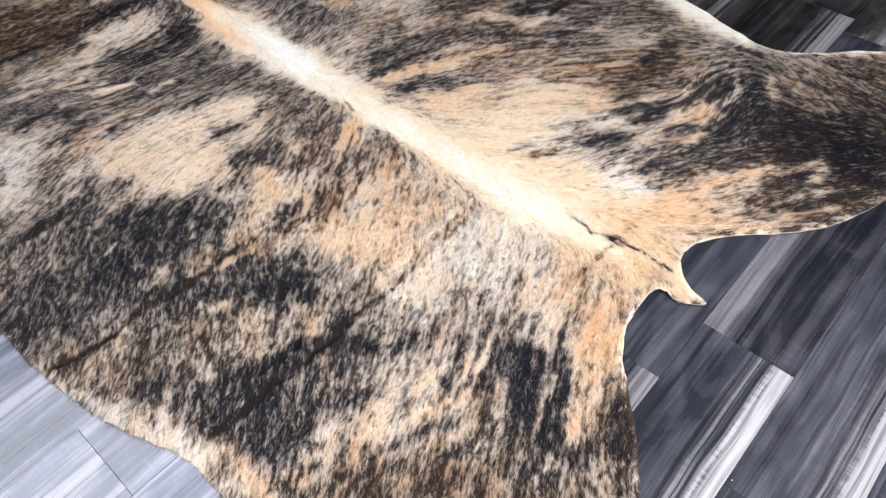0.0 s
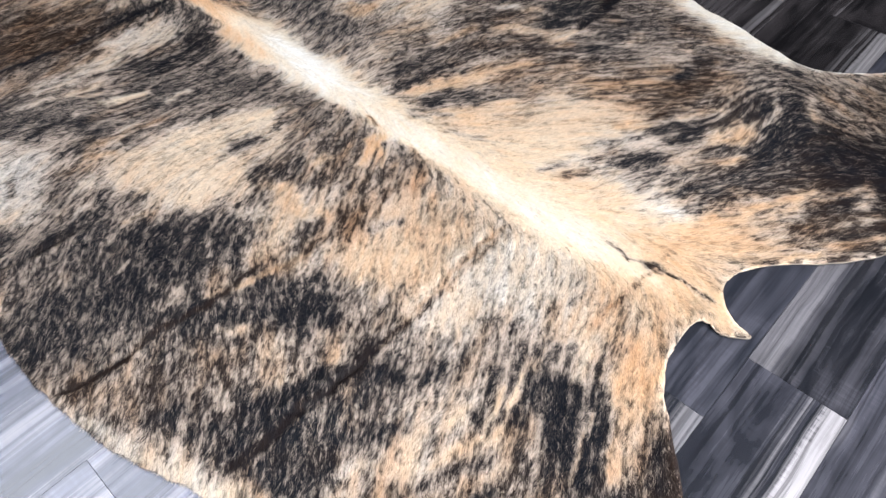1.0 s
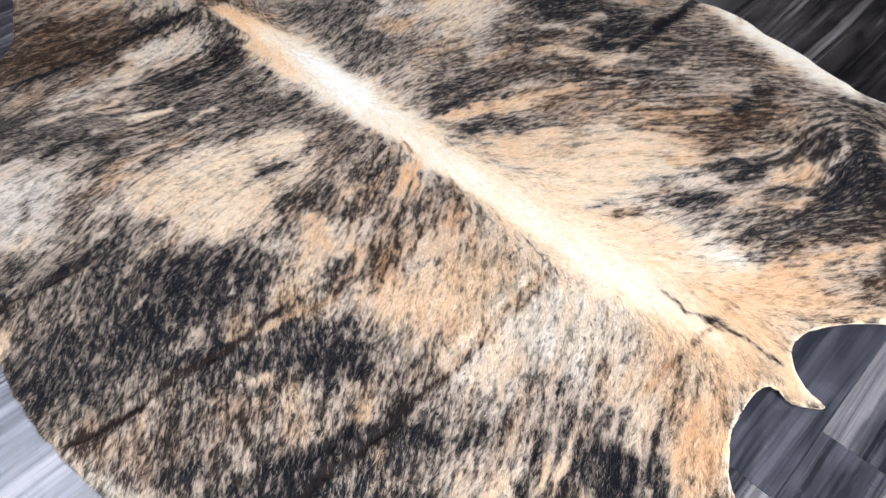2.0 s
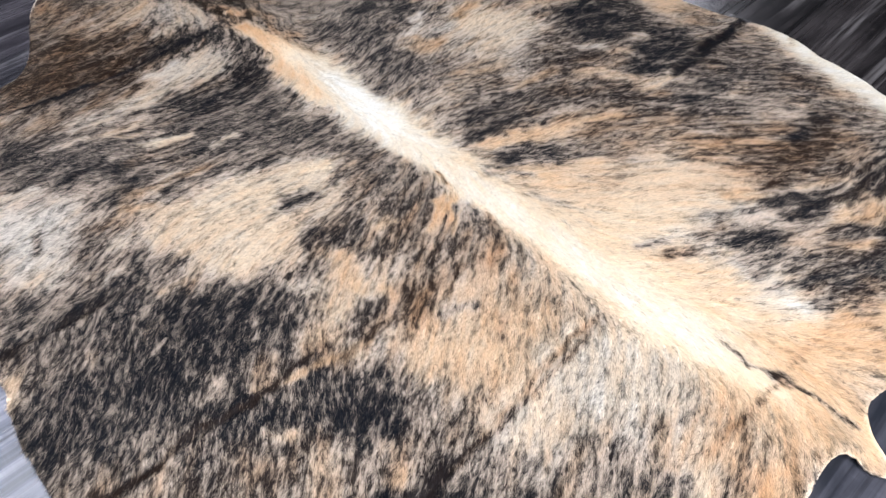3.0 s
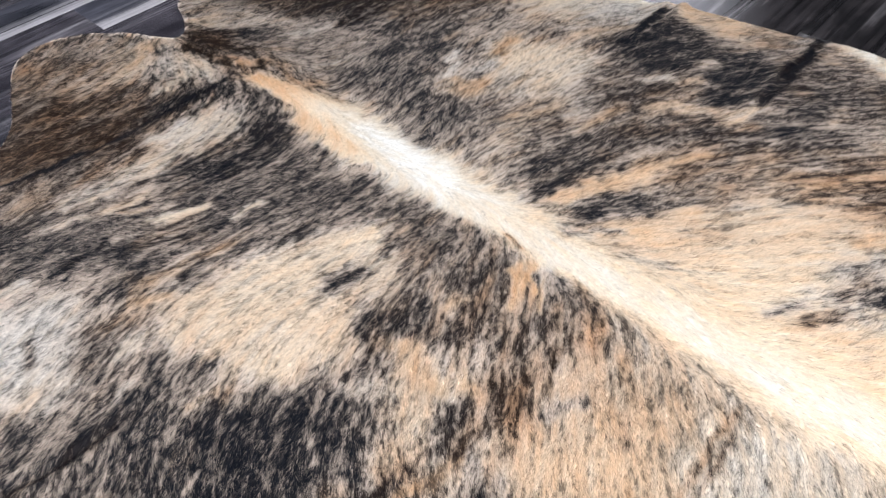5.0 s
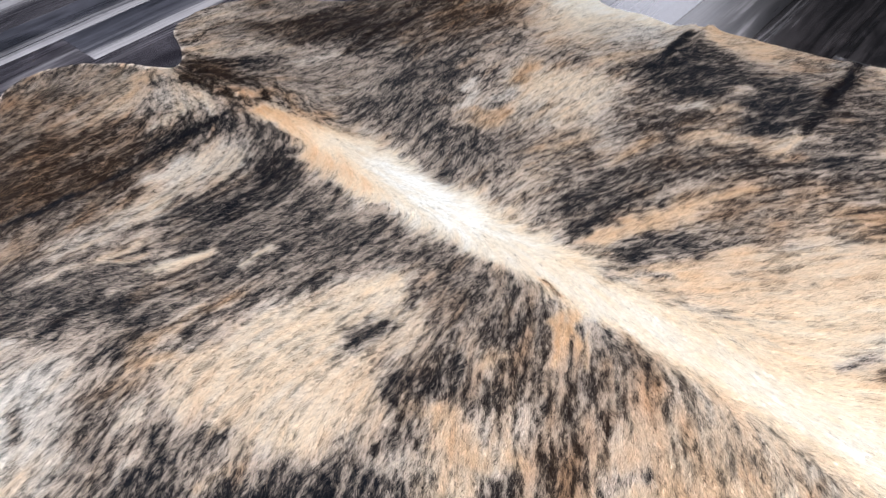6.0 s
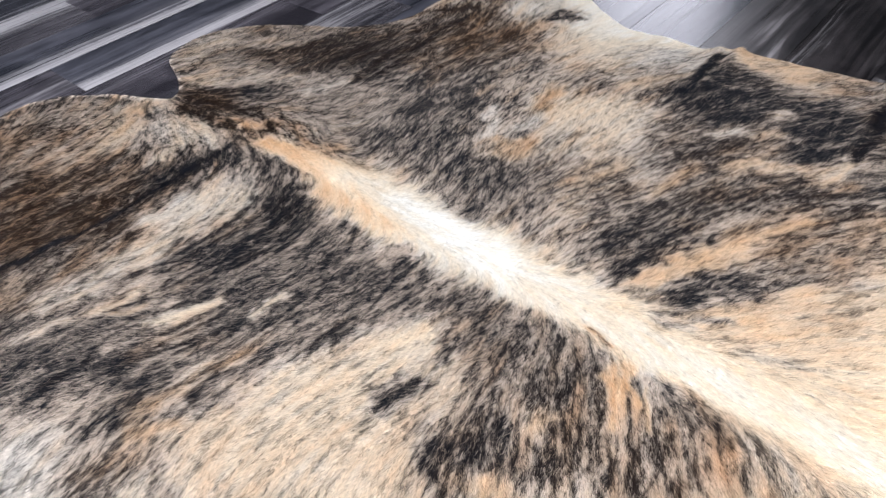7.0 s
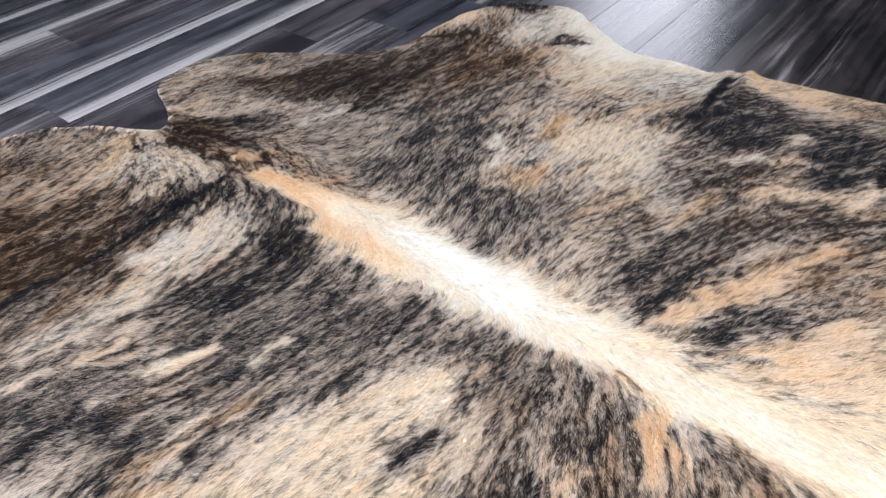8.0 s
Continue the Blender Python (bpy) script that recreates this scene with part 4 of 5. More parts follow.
tuft([(0.085, 1.342), (0.200, 1.340)], 0.011, 0.71, 0.30)
tuft([(-0.917, 1.388), (-0.840, 1.412)], 0.010, 0.38, 0.50)
tuft([(-0.966, 1.217), (-0.904, 1.246)], 0.010, 0.25, 0.20)
tuft([(-0.546, 1.043), (-0.540, 1.057)], 0.010, 0.73, 0.30)
tuft([(-0.100, 1.015), (-0.091, 0.967)], 0.010, 0.68, 0.85)
tuft([(-0.139, 0.991), (-0.110, 0.970)], 0.010, 0.30, 0.90)
tuft([(0.299, 0.708), (0.335, 0.725)], 0.010, 0.48, 0.50)
tuft([(-0.138, 1.864), (-0.109, 1.906)], 0.010, 0.30, 0.10)
tuft([(0.686, 1.236), (0.786, 1.253)], 0.010, 0.35, 0.80)
tuft([(0.743, 1.185), (0.851, 1.194)], 0.010, 0.32, 0.65)
tuft([(0.743, 1.071), (0.782, 1.087)], 0.010, 0.32, 0.92)
tuft([(0.897, 1.265), (0.895, 1.239)], 0.010, 0.83, 0.20)
tuft([(0.788, 0.796), (0.842, 0.804)], 0.010, 0.25, 0.97)
tuft([(0.007, 0.466), (0.024, 0.482)], 0.010, 0.80, 0.20)
tuft([(-0.108, 1.863), (-0.145, 1.803)], 0.010, 0.32, 0.05)
tuft([(-0.720, 1.394), (-0.629, 1.417)], 0.009, 0.16, 0.45)
tuft([(-0.557, 1.391), (-0.516, 1.428)], 0.009, 0.19, 0.50)
tuft([(-0.444, 0.816), (-0.415, 0.779)], 0.009, 0.50, 0.50)
tuft([(0.448, 1.107), (0.511, 1.119)], 0.009, 0.70, 0.65)
tuft([(0.554, 0.975), (0.613, 0.986)], 0.009, 0.54, 0.30)
tuft([(-0.036, 1.194), (-0.018, 1.165)], 0.009, 0.19, 0.92)
tuft([(0.169, 1.316), (0.188, 1.334)], 0.009, 0.66, 0.30)
tuft([(0.326, 0.419), (0.317, 0.384)], 0.009, 0.87, 0.10)
tuft([(0.201, 0.584), (0.154, 0.485)], 0.009, 0.80, 0.30)
tuft([(0.075, 0.414), (0.197, 0.463)], 0.009, 0.32, 0.78)
tuft([(0.148, 0.361), (0.180, 0.365)], 0.009, 0.83, 0.20)
tuft([(0.086, 2.278), (0.169, 2.275)], 0.009, 0.83, 0.20)
tuft([(0.294, 1.738), (0.354, 1.740)], 0.009, 0.27, 0.30)
tuft([(-0.707, 1.193), (-0.641, 1.207)], 0.009, 0.34, 0.95)
tuft([(-0.360, 1.205), (-0.327, 1.219)], 0.009, 0.78, 0.30)
tuft([(-0.856, 1.122), (-0.833, 1.076)], 0.008, 0.54, 0.10)
tuft([(-0.670, 0.985), (-0.655, 1.035)], 0.008, 0.38, 0.30)
tuft([(-0.339, 0.774), (-0.315, 0.794)], 0.008, 0.34, 0.92)
tuft([(0.080, 0.919), (0.067, 0.876)], 0.008, 0.50, 0.85)
tuft([(0.486, 1.073), (0.501, 1.062)], 0.008, 0.25, 0.50)
tuft([(0.540, 1.010), (0.560, 1.014)], 0.008, 0.65, 0.20)
tuft([(0.423, 1.560), (0.525, 1.612)], 0.008, 0.27, 0.80)
tuft([(0.931, 1.295), (0.922, 1.241), (0.883, 1.190)], 0.008, 0.34, 0.50)
tuft([(0.056, 0.378), (0.184, 0.422)], 0.008, 0.76, 0.40)
tuft([(-0.597, 1.291), (-0.555, 1.316)], 0.008, 0.42, 0.90)
tuft([(-0.778, 1.418), (-0.732, 1.430)], 0.008, 0.38, 0.90)
tuft([(0.895, 0.938), (1.021, 0.980)], 0.008, 0.42, 0.90)
tuft([(0.333, 1.080), (0.393, 1.086)], 0.007, 0.57, 0.30)
tuft([(0.810, 0.828), (0.927, 0.832)], 0.007, 0.58, 0.97)
tuft([(0.260, 0.557), (0.223, 0.480)], 0.007, 0.80, 0.30)
tuft([(0.393, 0.470), (0.367, 0.380)], 0.007, 0.34, 0.90)
tuft([(-0.733, 1.956), (-0.690, 1.849)], 0.007, 0.25, 0.30)
tuft([(0.413, 1.578), (0.508, 1.613)], 0.007, 0.32, 0.72)
tuft([(0.348, 1.606), (0.395, 1.609)], 0.007, 0.38, 0.50)
tuft([(-0.255, 0.897), (-0.252, 0.867)], 0.006, 0.34, 0.75)
tuft([(0.045, 1.291), (0.098, 1.273)], 0.006, 0.46, 0.30)
tuft([(0.607, 1.230), (0.641, 1.261)], 0.006, 0.75, 0.95)
tuft([(0.749, 0.859), (0.891, 0.891)], 0.006, 0.66, 0.90)
tuft([(0.234, 0.582), (0.196, 0.493)], 0.006, 0.80, 0.30)
tuft([(-0.039, 1.193), (-0.055, 1.125)], 0.006, 0.21, 0.90)
tuft([(0.103, 1.287), (0.152, 1.272)], 0.006, 0.58, 0.20)
tuft([(0.881, 0.865), (1.012, 0.895)], 0.006, 0.46, 0.90)
tuft([(0.890, 0.825), (1.012, 0.839)], 0.006, 0.42, 0.95)
tuft([(-0.537, 0.850), (-0.516, 0.877)], 0.005, 0.42, 0.50)
tuft([(0.352, 0.494), (0.317, 0.404), (0.297, 0.374)], 0.005, 0.37, 0.70)
tuft([(0.214, 0.550), (0.188, 0.493)], 0.005, 0.16, 0.70)
tuft([(0.247, 0.569), (0.215, 0.503)], 0.005, 0.16, 0.65)
tuft([(0.329, 0.344), (0.297, 0.309)], 0.005, 0.27, 0.75)
tuft([(-0.368, 0.919), (-0.358, 0.880)], 0.004, 0.38, 0.40)
# a crease curve, its shade put in as brownish hair
tuft([(0.234, 0.903), (0.223, 0.878), (0.170, 0.815), (0.120, 0.763)], 0.004, 0.54, 0.88)
tuft([(0.768, 0.919), (0.843, 0.945)], 0.004, 0.70, 0.70)
tuft([(0.003, 1.187), (-0.013, 1.119)], 0.004, 0.25, 0.85)
tuft([(-0.024, 1.175), (-0.035, 1.122)], 0.004, 0.62, 0.40)
# tail root and creases; the crease lines put shade into the hair colour
streak([(0.446, 0.864), (0.498, 0.813), (0.528, 0.797), (0.574, 0.757), (0.622, 0.703)], 0.0035, 0.66, 0.8, 1.3)
streak([(0.512, 0.802), (0.538, 0.786)], 0.011, 0.85, 0.7)
streak([(0.543, 0.816), (0.677, 0.921)], 0.006, 0.30, 0.95, 1.2)
streak([(0.521, 0.789), (0.45, 0.72), (0.387, 0.666)], 0.006, 0.45, 0.95, 1.2)
streak([(0.252, 0.927), (0.137, 0.805), (0.039, 0.693)], 0.006, 0.45, 0.95, 1.4)
streak([(-0.06, 1.30), (-0.03, 1.262)], 0.004, 0.5, 1.0)
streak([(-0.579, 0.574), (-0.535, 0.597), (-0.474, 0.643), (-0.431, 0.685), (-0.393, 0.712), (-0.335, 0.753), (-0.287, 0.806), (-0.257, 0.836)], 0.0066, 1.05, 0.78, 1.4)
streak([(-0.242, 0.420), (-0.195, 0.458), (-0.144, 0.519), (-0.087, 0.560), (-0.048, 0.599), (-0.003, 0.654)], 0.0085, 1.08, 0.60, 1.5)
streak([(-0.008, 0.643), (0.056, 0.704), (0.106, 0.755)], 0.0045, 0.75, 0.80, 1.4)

# along the creases: dark hair colour stands in for shade in the folds
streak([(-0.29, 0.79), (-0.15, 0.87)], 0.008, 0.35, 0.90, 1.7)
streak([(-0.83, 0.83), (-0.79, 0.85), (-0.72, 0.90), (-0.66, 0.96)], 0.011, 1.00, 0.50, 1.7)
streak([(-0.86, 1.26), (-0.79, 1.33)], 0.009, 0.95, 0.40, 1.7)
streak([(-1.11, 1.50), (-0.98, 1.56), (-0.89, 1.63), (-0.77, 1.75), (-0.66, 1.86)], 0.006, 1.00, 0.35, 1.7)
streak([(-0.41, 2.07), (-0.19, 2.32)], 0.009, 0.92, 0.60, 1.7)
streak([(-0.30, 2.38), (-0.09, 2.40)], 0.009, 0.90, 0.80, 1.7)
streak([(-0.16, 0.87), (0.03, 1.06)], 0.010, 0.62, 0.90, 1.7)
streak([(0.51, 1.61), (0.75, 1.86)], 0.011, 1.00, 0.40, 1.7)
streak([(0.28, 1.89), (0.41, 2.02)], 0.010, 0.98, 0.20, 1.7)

# two neck folds, their shade put into the hair colour as well
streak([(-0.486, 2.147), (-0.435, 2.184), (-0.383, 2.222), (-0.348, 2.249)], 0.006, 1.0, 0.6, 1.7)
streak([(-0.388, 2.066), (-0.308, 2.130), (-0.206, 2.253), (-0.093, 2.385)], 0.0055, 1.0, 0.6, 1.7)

# white hair along the belly rims
streak([(0.79, 1.80), (0.89, 1.62), (0.97, 1.50), (1.04, 1.43)], 0.034, 0.0, 0.10)
streak([(0.17, 2.47), (0.22, 2.33), (0.26, 2.21), (0.34, 2.13), (0.40, 2.08)], 0.040, 0.0, 0.14)
streak([(-0.20, 0.31), (-0.29, 0.39), (-0.44, 0.47), (-0.53, 0.53)], 0.016, 0.32, 0.40)
streak([(1.10, 1.39), (1.34, 1.365)], 0.010, 0.2, 0.2)

# the way the hair lies: places and headings
LIES = []


def lie(x, y, heading):
    LIES.append((x, y, math.cos(radians(heading)), math.sin(radians(heading))))


lie(0.15, 1.31, 19); lie(0.41, 1.12, 2); lie(0.38, 1.43, 13); lie(0.57, 1.05, 26)
lie(0.64, 0.92, 15); lie(0.86, 0.86, 10); lie(0.92, 1.20, 61); lie(1.04, 1.21, -81)
lie(1.13, 1.16, -51); lie(1.01, 0.96, -4); lie(0.55, 1.57, 4); lie(0.01, 1.54, 4)
lie(-0.23, 1.32, -154); lie(-0.42, 1.21, -152); lie(-0.61, 1.55, -148); lie(-0.78, 1.33, -157)
lie(-0.77, 1.12, -112); lie(-0.43, 1.02, -107); lie(-0.56, 0.81, -81); lie(-0.26, 0.76, -81)
lie(-0.10, 1.01, -106); lie(0.00, 1.18, -106); lie(0.11, 1.05, -104); lie(0.20, 0.75, -110)
lie(0.29, 0.59, -110); lie(0.41, 0.68, -124); lie(0.45, 0.52, -113); lie(0.08, 0.54, -112)
lie(0.23, 0.37, -109); lie(-0.32, 0.51, -86); lie(-0.12, 0.56, -93); lie(-0.03, 0.77, -102)
lie(0.55, 0.79, -46); lie(0.49, 0.72, -113); lie(-0.66, 1.86, -74); lie(-0.59, 1.73, -90)
lie(-0.73, 1.69, -133); lie(-0.95, 1.95, -131); lie(-0.98, 1.75, -140); lie(-0.76, 1.98, -53)
lie(-0.53, 1.48, -150); lie(-0.68, 1.42, -163); lie(-0.41, 1.38, -141); lie(-0.47, 1.62, -110)
lie(-0.19, 1.34, -122); lie(-0.10, 1.24, -111); lie(0.00, 1.24, -98); lie(-0.28, 1.78, 54)
lie(-0.19, 1.62, 61); lie(-0.08, 1.49, 61); lie(-0.07, 1.74, 48); lie(0.07, 1.87, 44)
lie(-0.20, 1.96, 50); lie(-0.44, 2.12, 22); lie(-0.80, 2.28, 19); lie(-0.68, 2.06, 26)
lie(-0.60, 2.27, 25); lie(0.11, 1.39, 22); lie(0.03, 1.40, 27); lie(0.22, 1.55, 24)
lie(0.25, 1.32, -1); lie(0.31, 1.76, 20); lie(0.54, 1.88, -11); lie(0.10, 2.23, 39)
lie(-0.04, 2.39, 64); lie(0.25, 2.09, 4)

FS = 0.02
fx, fy = np.meshgrid(np.arange(GX, GX + NX * STEP + FS, FS), np.arange(GY, GY + NY * STEP + FS, FS))
FU, FV = np.zeros(fx.shape), np.zeros(fx.shape)
for lx, ly, lu, lv in LIES:
    d2 = (fx - lx) ** 2 + (fy - ly) ** 2
    w = np.exp(-d2 / 0.0128) + 0.002 / (0.02 + d2)
    FU, FV = FU + w * lu, FV + w * lv
# along the back stripe it lies towards the tail
bd, bs, _ = line_distance(fx, fy, SPINE)
bw = 3.5 * np.exp(-(bd / 0.034) ** 2)
FU, FV = FU + bw * 0.69, FV - bw * 0.72
fl = np.hypot(FU, FV) + 1e-9
FU, FV = FU / fl, FV / fl


def sample(grid, step, x, y):
    """The grid's value at places, between its nodes."""
    i, j = np.clip((x - GX) / step, 0, grid.shape[1] - 1.001), np.clip((y - GY) / step, 0, grid.shape[0] - 1.001)
    i0, j0 = i.astype(np.int32), j.astype(np.int32)
    a, b = (i - i0).astype(np.float32), (j - j0).astype(np.float32)
    return (grid[j0, i0] * (1 - a) * (1 - b) + grid[j0, i0 + 1] * a * (1 - b)
            + grid[j0 + 1, i0] * (1 - a) * b + grid[j0 + 1, i0 + 1] * a * b)


mx, my = np.meshgrid(GX + np.arange(NX) * STEP, GY + np.arange(NY) * STEP)
MU, MV = sample(FU, FS, mx, my), sample(FV, FS, mx, my)
rng = np.random.default_rng(7)


def combed(grain, length, step):
    """Noise drawn out along the lie of the hair."""
    n = rng.random((int(NY * STEP / grain) + 3, int(NX * STEP / grain) + 3)).astype(np.float32)
    total = sample(n, grain, mx, my)
    count = 1
    for sign in (1, -1):
        x, y = mx.copy(), my.copy()
        u, v = MU, MV
        for k in range(int(length / step)):
            x += u * step * sign
            y += v * step * sign
            total += sample(n, grain, x, y)
            count += 1
            if k % 3 == 2:
                i, j = np.clip(((x - GX) / STEP).astype(np.int32), 0, NX - 1), np.clip(((y - GY) / STEP).astype(np.int32), 0, NY - 1)
                u, v = MU[j, i], MV[j, i]
    total /= count
    return (total - total.mean()) / total.std()


BRINDLE = 1.25 * combed(0.0021, 0.006, 0.002) + 0.36 * combed(0.006, 0.016, 0.004) + 0.46 * combed(0.020, 0.042, 0.010)
# on the thighs and shoulders the stripes run long
LONG = 0.7 * combed(0.0021, 0.009, 0.0022) + 1.1 * combed(0.0065, 0.045, 0.007)
STRIPED = sum(np.exp(-((mx - x) ** 2 + (my - y) ** 2) / r ** 2) for x, y, r in ((0.34, 0.52, 0.26), (0.62, 1.35, 0.40), (-0.62, 1.50, 0.36), (-0.02, 1.05, 0.2)))
STRIPED = np.clip(STRIPED, 0, 1)
BRINDLE = BRINDLE / BRINDLE.std() * (1 - 0.6 * STRIPED) + LONG / LONG.std() * 0.6 * STRIPED
rank = np.empty(BRINDLE.size, np.float32)
rank[BRINDLE.ravel().argsort()] = np.linspace(0, 1, BRINDLE.size)
BRINDLE = rank.reshape(BRINDLE.shape)
TINT = combed(0.006, 0.02, 0.005)
# ticking: dark flecks in the light coat, light ones in the dark
TICKS = 0.9 * combed(0.0032, 0.010, 0.0026) + 0.5 * combed(0.010, 0.026, 0.007)
TICKS = 0.26 * np.clip((np.abs(TICKS) - 0.85) / 0.5, 0, 1) * np.sign(TICKS)
RUST = combed(0.020, 0.03, 0.010)


def coat_tones(x, y, loose):
    """The colour of hairs rooted at x, y, crease shade included; loose: how far single hairs stray from the pattern."""
    share = np.clip(sample(SHARE, CS, x, y), 0, 1.15)
    warm = np.clip(sample(WARM, CS, x, y) + 0.06 * sample(TINT, STEP, x, y), 0, 1)
    brindled = np.clip((share - 0.2) * 3, 0, 1)
    brown = warm
    warm = np.clip(warm * (1 - 0.2 * brindled) + 0.13 * brindled * sample(RUST, STEP, x, y), 0.40 * brindled, 1)
    share = np.clip(0.465 + (share - 0.5) * 1.14, 0, 1.2)
    stray_by = loose * (1 - 0.3 * sample(STRIPED, STEP, x, y) + 1.2 * sample(FINE, CS, x, y))
    v = sample(BRINDLE, STEP, x, y)
    v = v + sample(TICKS, STEP, x, y) * np.clip(share * 6, 0, 1)
    v = 0.5 + (v - 0.5) * (1 - 0.5 * sample(FINE, CS, x, y)) + rng.normal(0, 1, x.shape) * stray_by
    light = np.clip((v - share * 1.5 + 0.22) / 0.50 + 0.5, 0, 1)
    light = light * light * (3 - 2 * light)
    floor_of = 0.32 * np.clip((0.40 - share) / 0.3, 0, 1)      # in the light coat the ticking is fawn, not black
    light = floor_of + (1 - floor_of) * light
    stray = rng.random(x.shape) < 0.20 * min(loose * 9, 1) * np.clip(share * 4, 0, 1) * np.clip(1.5 - share, 0, 1) * np.clip((1.03 - share) * 8, 0.1, 1)      # single hairs of another shade
    light = np.where(stray, 0.45 * light + 0.30 * rng.random(x.shape), light)
    hues = np.array([(0.755, 0.745, 0.715), (0.69, 0.635, 0.55), (0.705, 0.60, 0.468), (0.69, 0.53, 0.37), (0.63, 0.425, 0.255)])
    stops = np.linspace(0, 1, 5)
    bright = np.stack([np.interp(warm, stops, hues[:, k]) for k in range(3)], 1)
    bright *= 1 + brindled[:, None] * np.array((0.035, -0.014, 0.020))      # rosier among the dark hairs
    bright *= (1 - 0.34 * np.clip((share - 0.15) / 0.7, 0, 1))[:, None]      # in dark parts the light hairs are banded
    dark = np.stack([np.interp(brown, (0.3, 1), (a, b)) for a, b in ((0.0055, 0.028), (0.0068, 0.0150), (0.0115, 0.0095))], 1)
    out = dark + (bright - dark) * light[:, None]
    out *= (1 + np.clip(rng.normal(0, 0.13, len(x)), -0.3, 0.3))[:, None]
    return np.clip(out, 0.004, 0.92)


# ---------------------------------------------------------------- the cowhide rug
def mesh_from(name, verts, faces, mat, coat_tone=None, domain="POINT"):
    me = bpy.data.meshes.new(name)
    k = faces.shape[1]
    me.vertices.add(len(verts)), me.loops.add(faces.size), me.polygons.add(len(faces))
    me.vertices.foreach_set("co", verts.astype(np.float32).ravel())
    me.loops.foreach_set("vertex_index", faces.astype(np.int32).ravel())
    me.polygons.foreach_set("loop_start", np.arange(0, faces.size, k, dtype=np.int32))
    if coat_tone is not None:
        at = me.attributes.new("coat_tone", "FLOAT_COLOR", domain)
        at.data.foreach_set("color", np.c_[coat_tone, np.ones(len(coat_tone))].astype(np.float32).ravel())
    me.update(calc_edges=True)
    me.materials.append(mat)
    return new(name, me)


rug = new("cowhide_rug")
tagged(rug, "brindle black and tan cowhide rug with a cream spine stripe", "rug")

CELL = 0.006
gx, gy = np.meshgrid(np.arange(-1.34, 1.66, CELL), np.arange(-0.30, 2.62, CELL))
shape = gx.shape
spots = np.c_[gx.ravel(), gy.ravel()]
far, place = nearest(spots)
ids = np.arange(len(spots)).reshape(shape)
quads = np.stack([ids[:-1, :-1], ids[:-1, 1:], ids[1:, 1:], ids[1:, :-1]], -1).reshape(-1, 4)
quads = quads[(far[quads] < 0).sum(1) >= 2]
spots = np.where((far > 0)[:, None], place, spots)
used = np.unique(quads)
renum = np.full(len(spots), -1)
renum[used] = np.arange(len(used))
quads, spots = renum[quads], spots[used]
inner = np.maximum(-far[used], 0)
top = np.c_[spots, relief(spots[:, 0], spots[:, 1], inner)]
n = len(top)
thick = 0.0034
low = top - (0, 0, thick)
ends = np.concatenate([quads[:, [k, (k + 1) % 4]] for k in range(4)])
key = np.sort(ends, 1)
_, first, count = np.unique(key, axis=0, return_index=True, return_counts=True)
rim = ends[first[count == 1]]
tones = coat_tones(spots[:, 0], spots[:, 1], 0.0)
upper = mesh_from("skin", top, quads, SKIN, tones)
upper.data.polygons.foreach_set("use_smooth", np.ones(len(quads), bool))
upper.parent = rug
side = np.c_[rim[:, 0], rim[:, 0] + n, rim[:, 1] + n, rim[:, 1]]
under = mesh_from("suede_backing", np.r_[top, low], np.r_[quads[:, ::-1] + n, side], SUEDE)
under.parent = rug
tagged(under, "pale tan suede edge and underside")


def hair_coat(count):
    """Short hairs, each a tapered blade that lies along the coat."""
    x = rng.uniform(-1.30, 1.62, int(count * 2.9))
    y = rng.uniform(-0.24, 2.58, len(x))
    full = np.full(shape[0] * shape[1], 0.0)
    full[:] = far
    i, j = ((x + 1.34) / CELL), ((y + 0.30) / CELL)
    i0, j0 = i.astype(int), j.astype(int)
    a, b = i - i0, j - j0
    f = full.reshape(shape)
    e = f[j0, i0] * (1 - a) * (1 - b) + f[j0, i0 + 1] * a * (1 - b) + f[j0 + 1, i0] * (1 - a) * b + f[j0 + 1, i0 + 1] * a * b
    keep = np.flatnonzero(e < -0.0012)[:count]
    x, y, e = x[keep], y[keep], -e[keep]
    m = len(x)
    z = relief(x, y, e)
    smooth = sample(core, CS, x, y)      # along the back the hair lies flat and straight
    head = np.arctan2(sample(MV, STEP, x, y), sample(MU, STEP, x, y)) + (rng.normal(0, 0.22, m) + 0.13 * sample(TINT, STEP, x, y)) * (1 - 0.65 * smooth)
    fringe = (x < -0.15) & (y < 0.75)      # along the belly the hair hangs over the rim
    length = rng.uniform(0.006, 0.012, m) * np.where(fringe, 1.0, np.clip((e + 0.001) / 0.014, 0.25, 1))
    lift = np.clip(rng.normal(0.24, 0.12, m) * (1 - 0.6 * smooth), 0.03, 0.6)
    u, v = np.cos(head), np.sin(head)
    half = rng.uniform(0.00024, 0.0005, m)
    tilt = rng.normal(0, 0.22, m) * (1 - 0.7 * smooth)
    tx, ty = x + u * length, y + v * length
    tz = np.maximum(relief(tx, ty, e), 0.002) + length * lift
    root = np.stack([x - v * half, y + u * half, z + 0.0004 + tilt * half], 1)
    other = np.stack([x + v * half, y - u * half, z + 0.0004 - tilt * half], 1)
    tip = np.stack([tx, ty, tz + 0.0006], 1)
    verts = np.stack([root, other, tip], 1).reshape(-1, 3)
    coat = mesh_from("hair_coat", verts, np.arange(3 * m).reshape(-1, 3), HAIR, coat_tones(x, y, 0.30), "FACE")
    coat.parent = rug
    tagged(coat, "short glossy brindle hair, black over tan and cream", kind="stuff")


hair_coat(2200000)

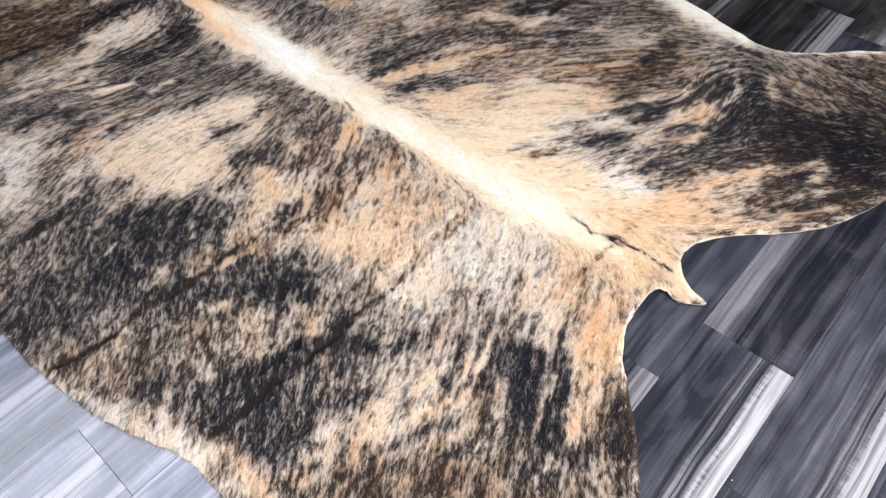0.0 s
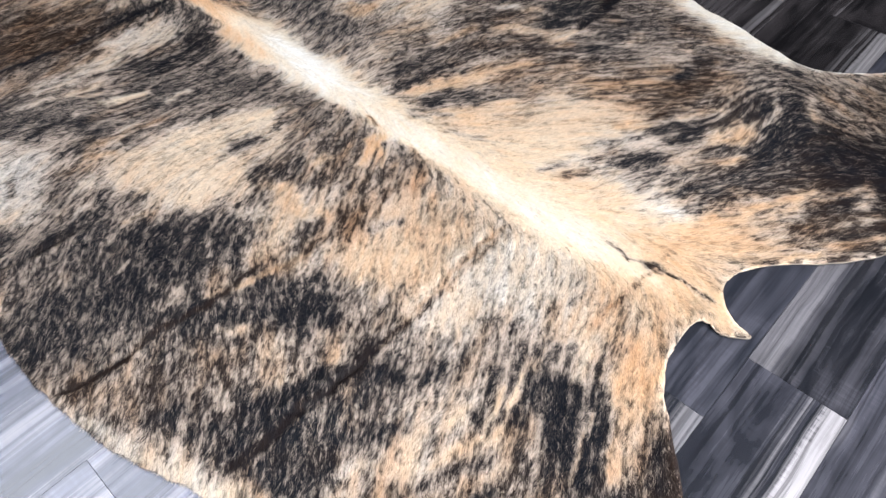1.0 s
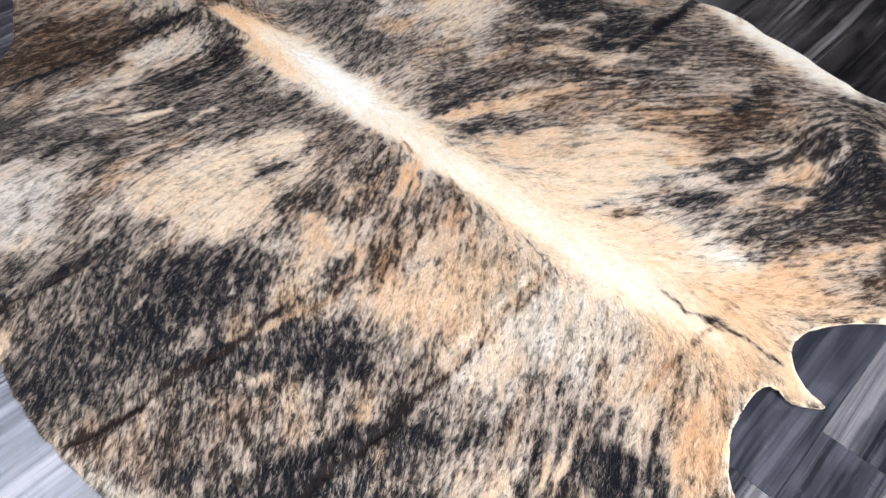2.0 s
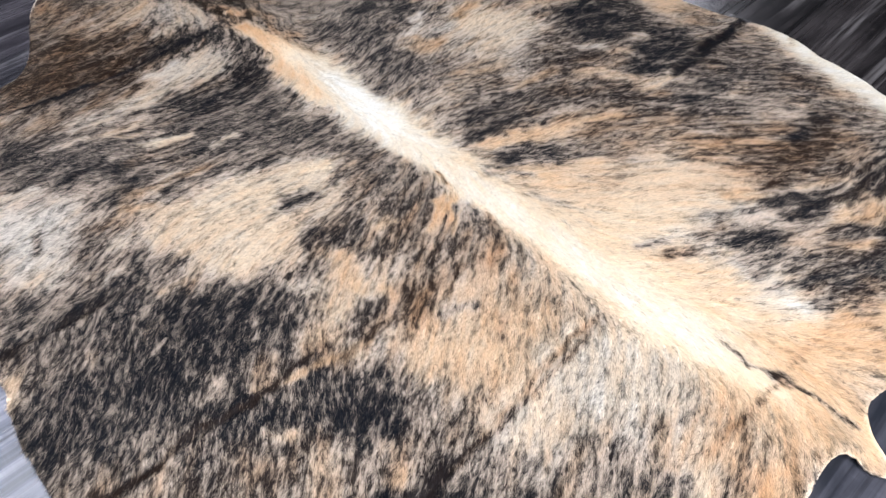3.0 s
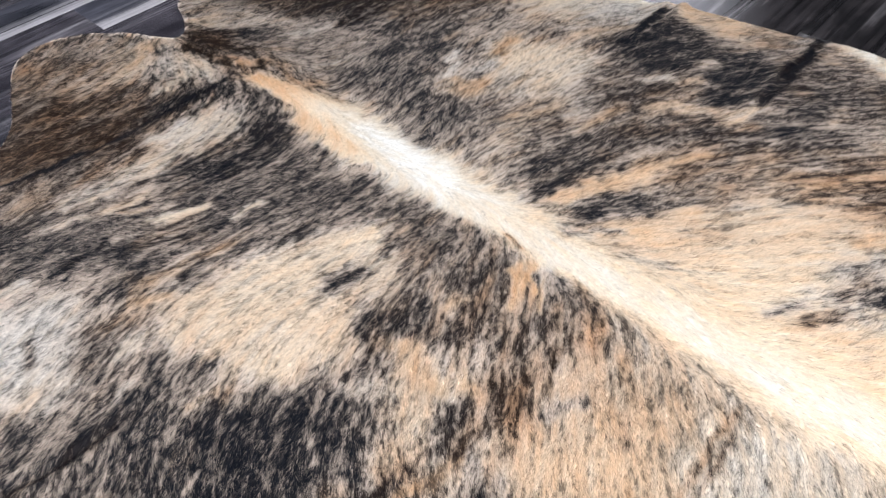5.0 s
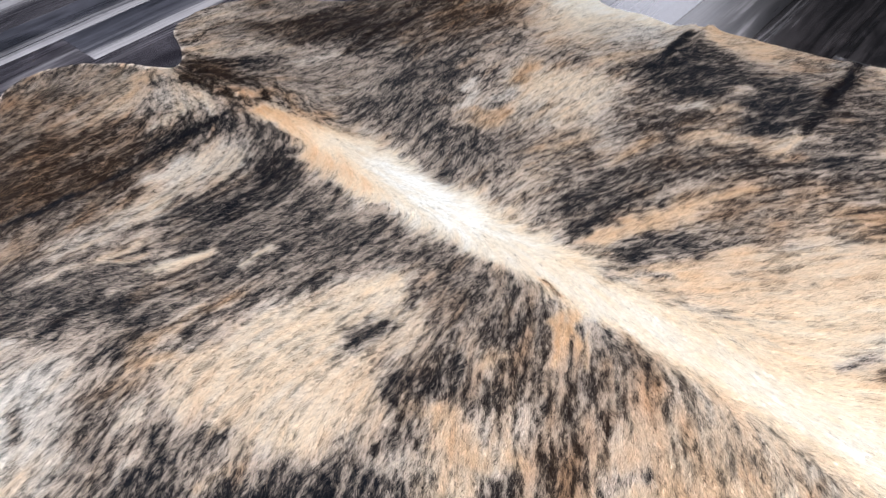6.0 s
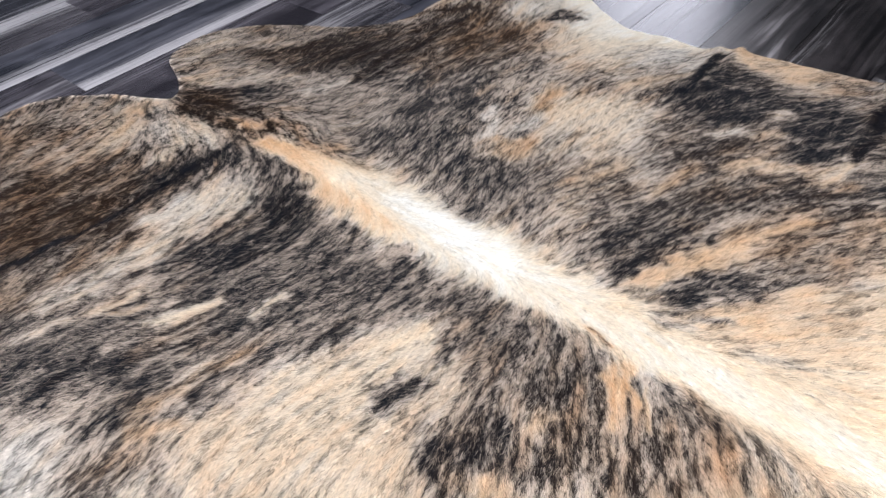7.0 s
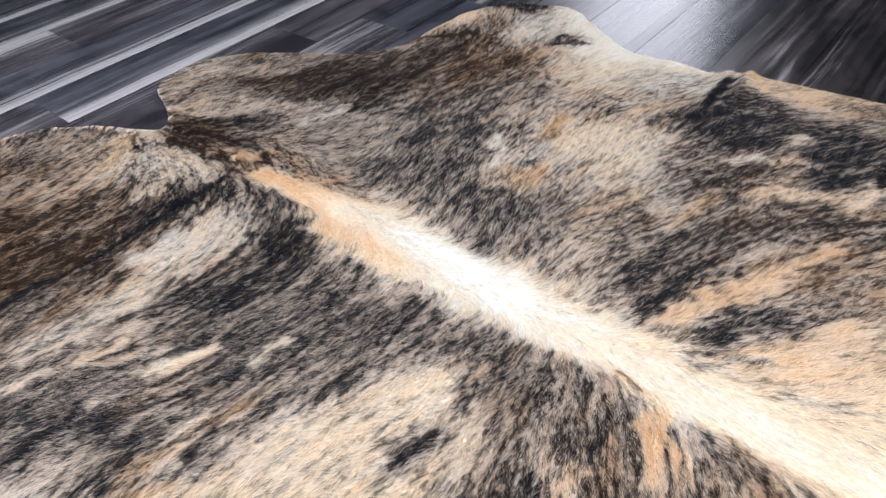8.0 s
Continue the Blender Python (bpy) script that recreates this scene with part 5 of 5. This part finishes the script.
# ---------------------------------------------------------------- floorboards, nearest first by rows
floor = slab("floor", "dark grey wood-look vinyl plank floor with whitish streaks", SUB, (U0 - TH, U1 + TH, V0 - TH, V1 + TH, -0.12, -0.006))
BOARD_L, BOARD_W, ORIGIN = 1.2192, 0.1778, -0.045
SEAMS = {4: 0.62, 2: 0.55, -1: 0.877, 0: 0.722, 3: -0.028, 1: 2.014, 12: 1.385, 13: 0.79, 15: 1.02}
LOOK = {(-1, 0): "low", (-1, 1): "smoky", (-2, 0): "low", (-2, 1): "low", (0, 0): "wedge", (0, 1): "dark", (1, 0): "worn",
        (3, 0): "pale", (3, 1): "pale", (4, 0): "pale", (12, 0): "plum", (12, 1): "plum", (13, 0): "plum", (13, 1): "low",
        (14, 0): "low", (14, 1): "low", (15, 0): "high", (15, 1): "plum"}


def board_mesh(mat, length):
    bm = bmesh.new()
    g = 0.0002
    vs = box(bm, -length / 2 + g, length / 2 - g, -BOARD_W / 2 + g, BOARD_W / 2 - g, -0.0055, 0)
    tops = [e for e in bm.edges if all(v.co.z > -0.001 for v in e.verts)]
    bmesh.ops.bevel(bm, geom=tops, offset=0.0005, segments=1, affect="EDGES")
    me = bpy.data.meshes.new("plank")
    bm.to_mesh(me)
    bm.free()
    me.materials.append(mat)
    return me


pick = random.Random(5)
meshes = {}
row = math.floor((V0 - ORIGIN) / BOARD_W)
while ORIGIN + row * BOARD_W < V1:
    v = ORIGIN + (row + 0.5) * BOARD_W
    seam = SEAMS.get(row, pick.uniform(0, BOARD_L))
    k = math.floor((U0 - seam) / BOARD_L)
    number = 0
    while seam + k * BOARD_L < U1:
        a, b = max(seam + k * BOARD_L, U0), min(seam + (k + 1) * BOARD_L, U1)
        look_of = pick.choice(("dark", "dark", "grey", "low", "high", "dark"))
        # far-right boards: dark, with the weaker light there put into their colour
        if b > 1.7 and 0 <= row < 7 and (row > 0 or a > 0.9):
            look_of = "black"
        if b > 1.7 and 7 <= row < 11:
            look_of = pick.choice(("grey", "dark", "grey"))
        if row > 11 and look_of == "dark":
            look_of = pick.choice(("grey", "high", "plum"))
        if 1 < row < 8 and a < 0.0:
            look_of = pick.choice(("pale", "pale", "grey"))
        look_of = LOOK.get((row, 0 if a < seam - 0.01 else 1), look_of)
        # blackened for the weaker light here, as above
        if a > 1.0 and b > 1.7 and 2 <= row < 7 or a > 1.75 and row < 2:
            look_of = "black"
        if b - a > 0.03 and v - BOARD_W / 2 > V0 - 0.1 and v + BOARD_W / 2 < V1 + 0.1:
            kind = (look_of, round(b - a, 4))
            if kind not in meshes:
                meshes[kind] = board_mesh(BOARDS[look_of], b - a)
            ob = new("plank", meshes[kind])
            ob.parent = floor
            ob.location = ((a + b) / 2, v, 0)
        k += 1
    row += 1


# ---------------------------------------------------------------- a crumb of lint on the floor
def lint(x, y):
    bm = bmesh.new()
    bmesh.ops.create_icosphere(bm, subdivisions=2, radius=0.0009)
    for w in bm.verts:
        w.co *= 1 + 0.5 * noise.noise(w.co * 1600)
        w.co.z *= 0.7
    ob = part("lint", bm, METAL)
    ob.location = (x, y, 0.0005)
    tagged(ob, "tiny white crumb of lint on the floor", "lint")


lint(0.613, 0.288)
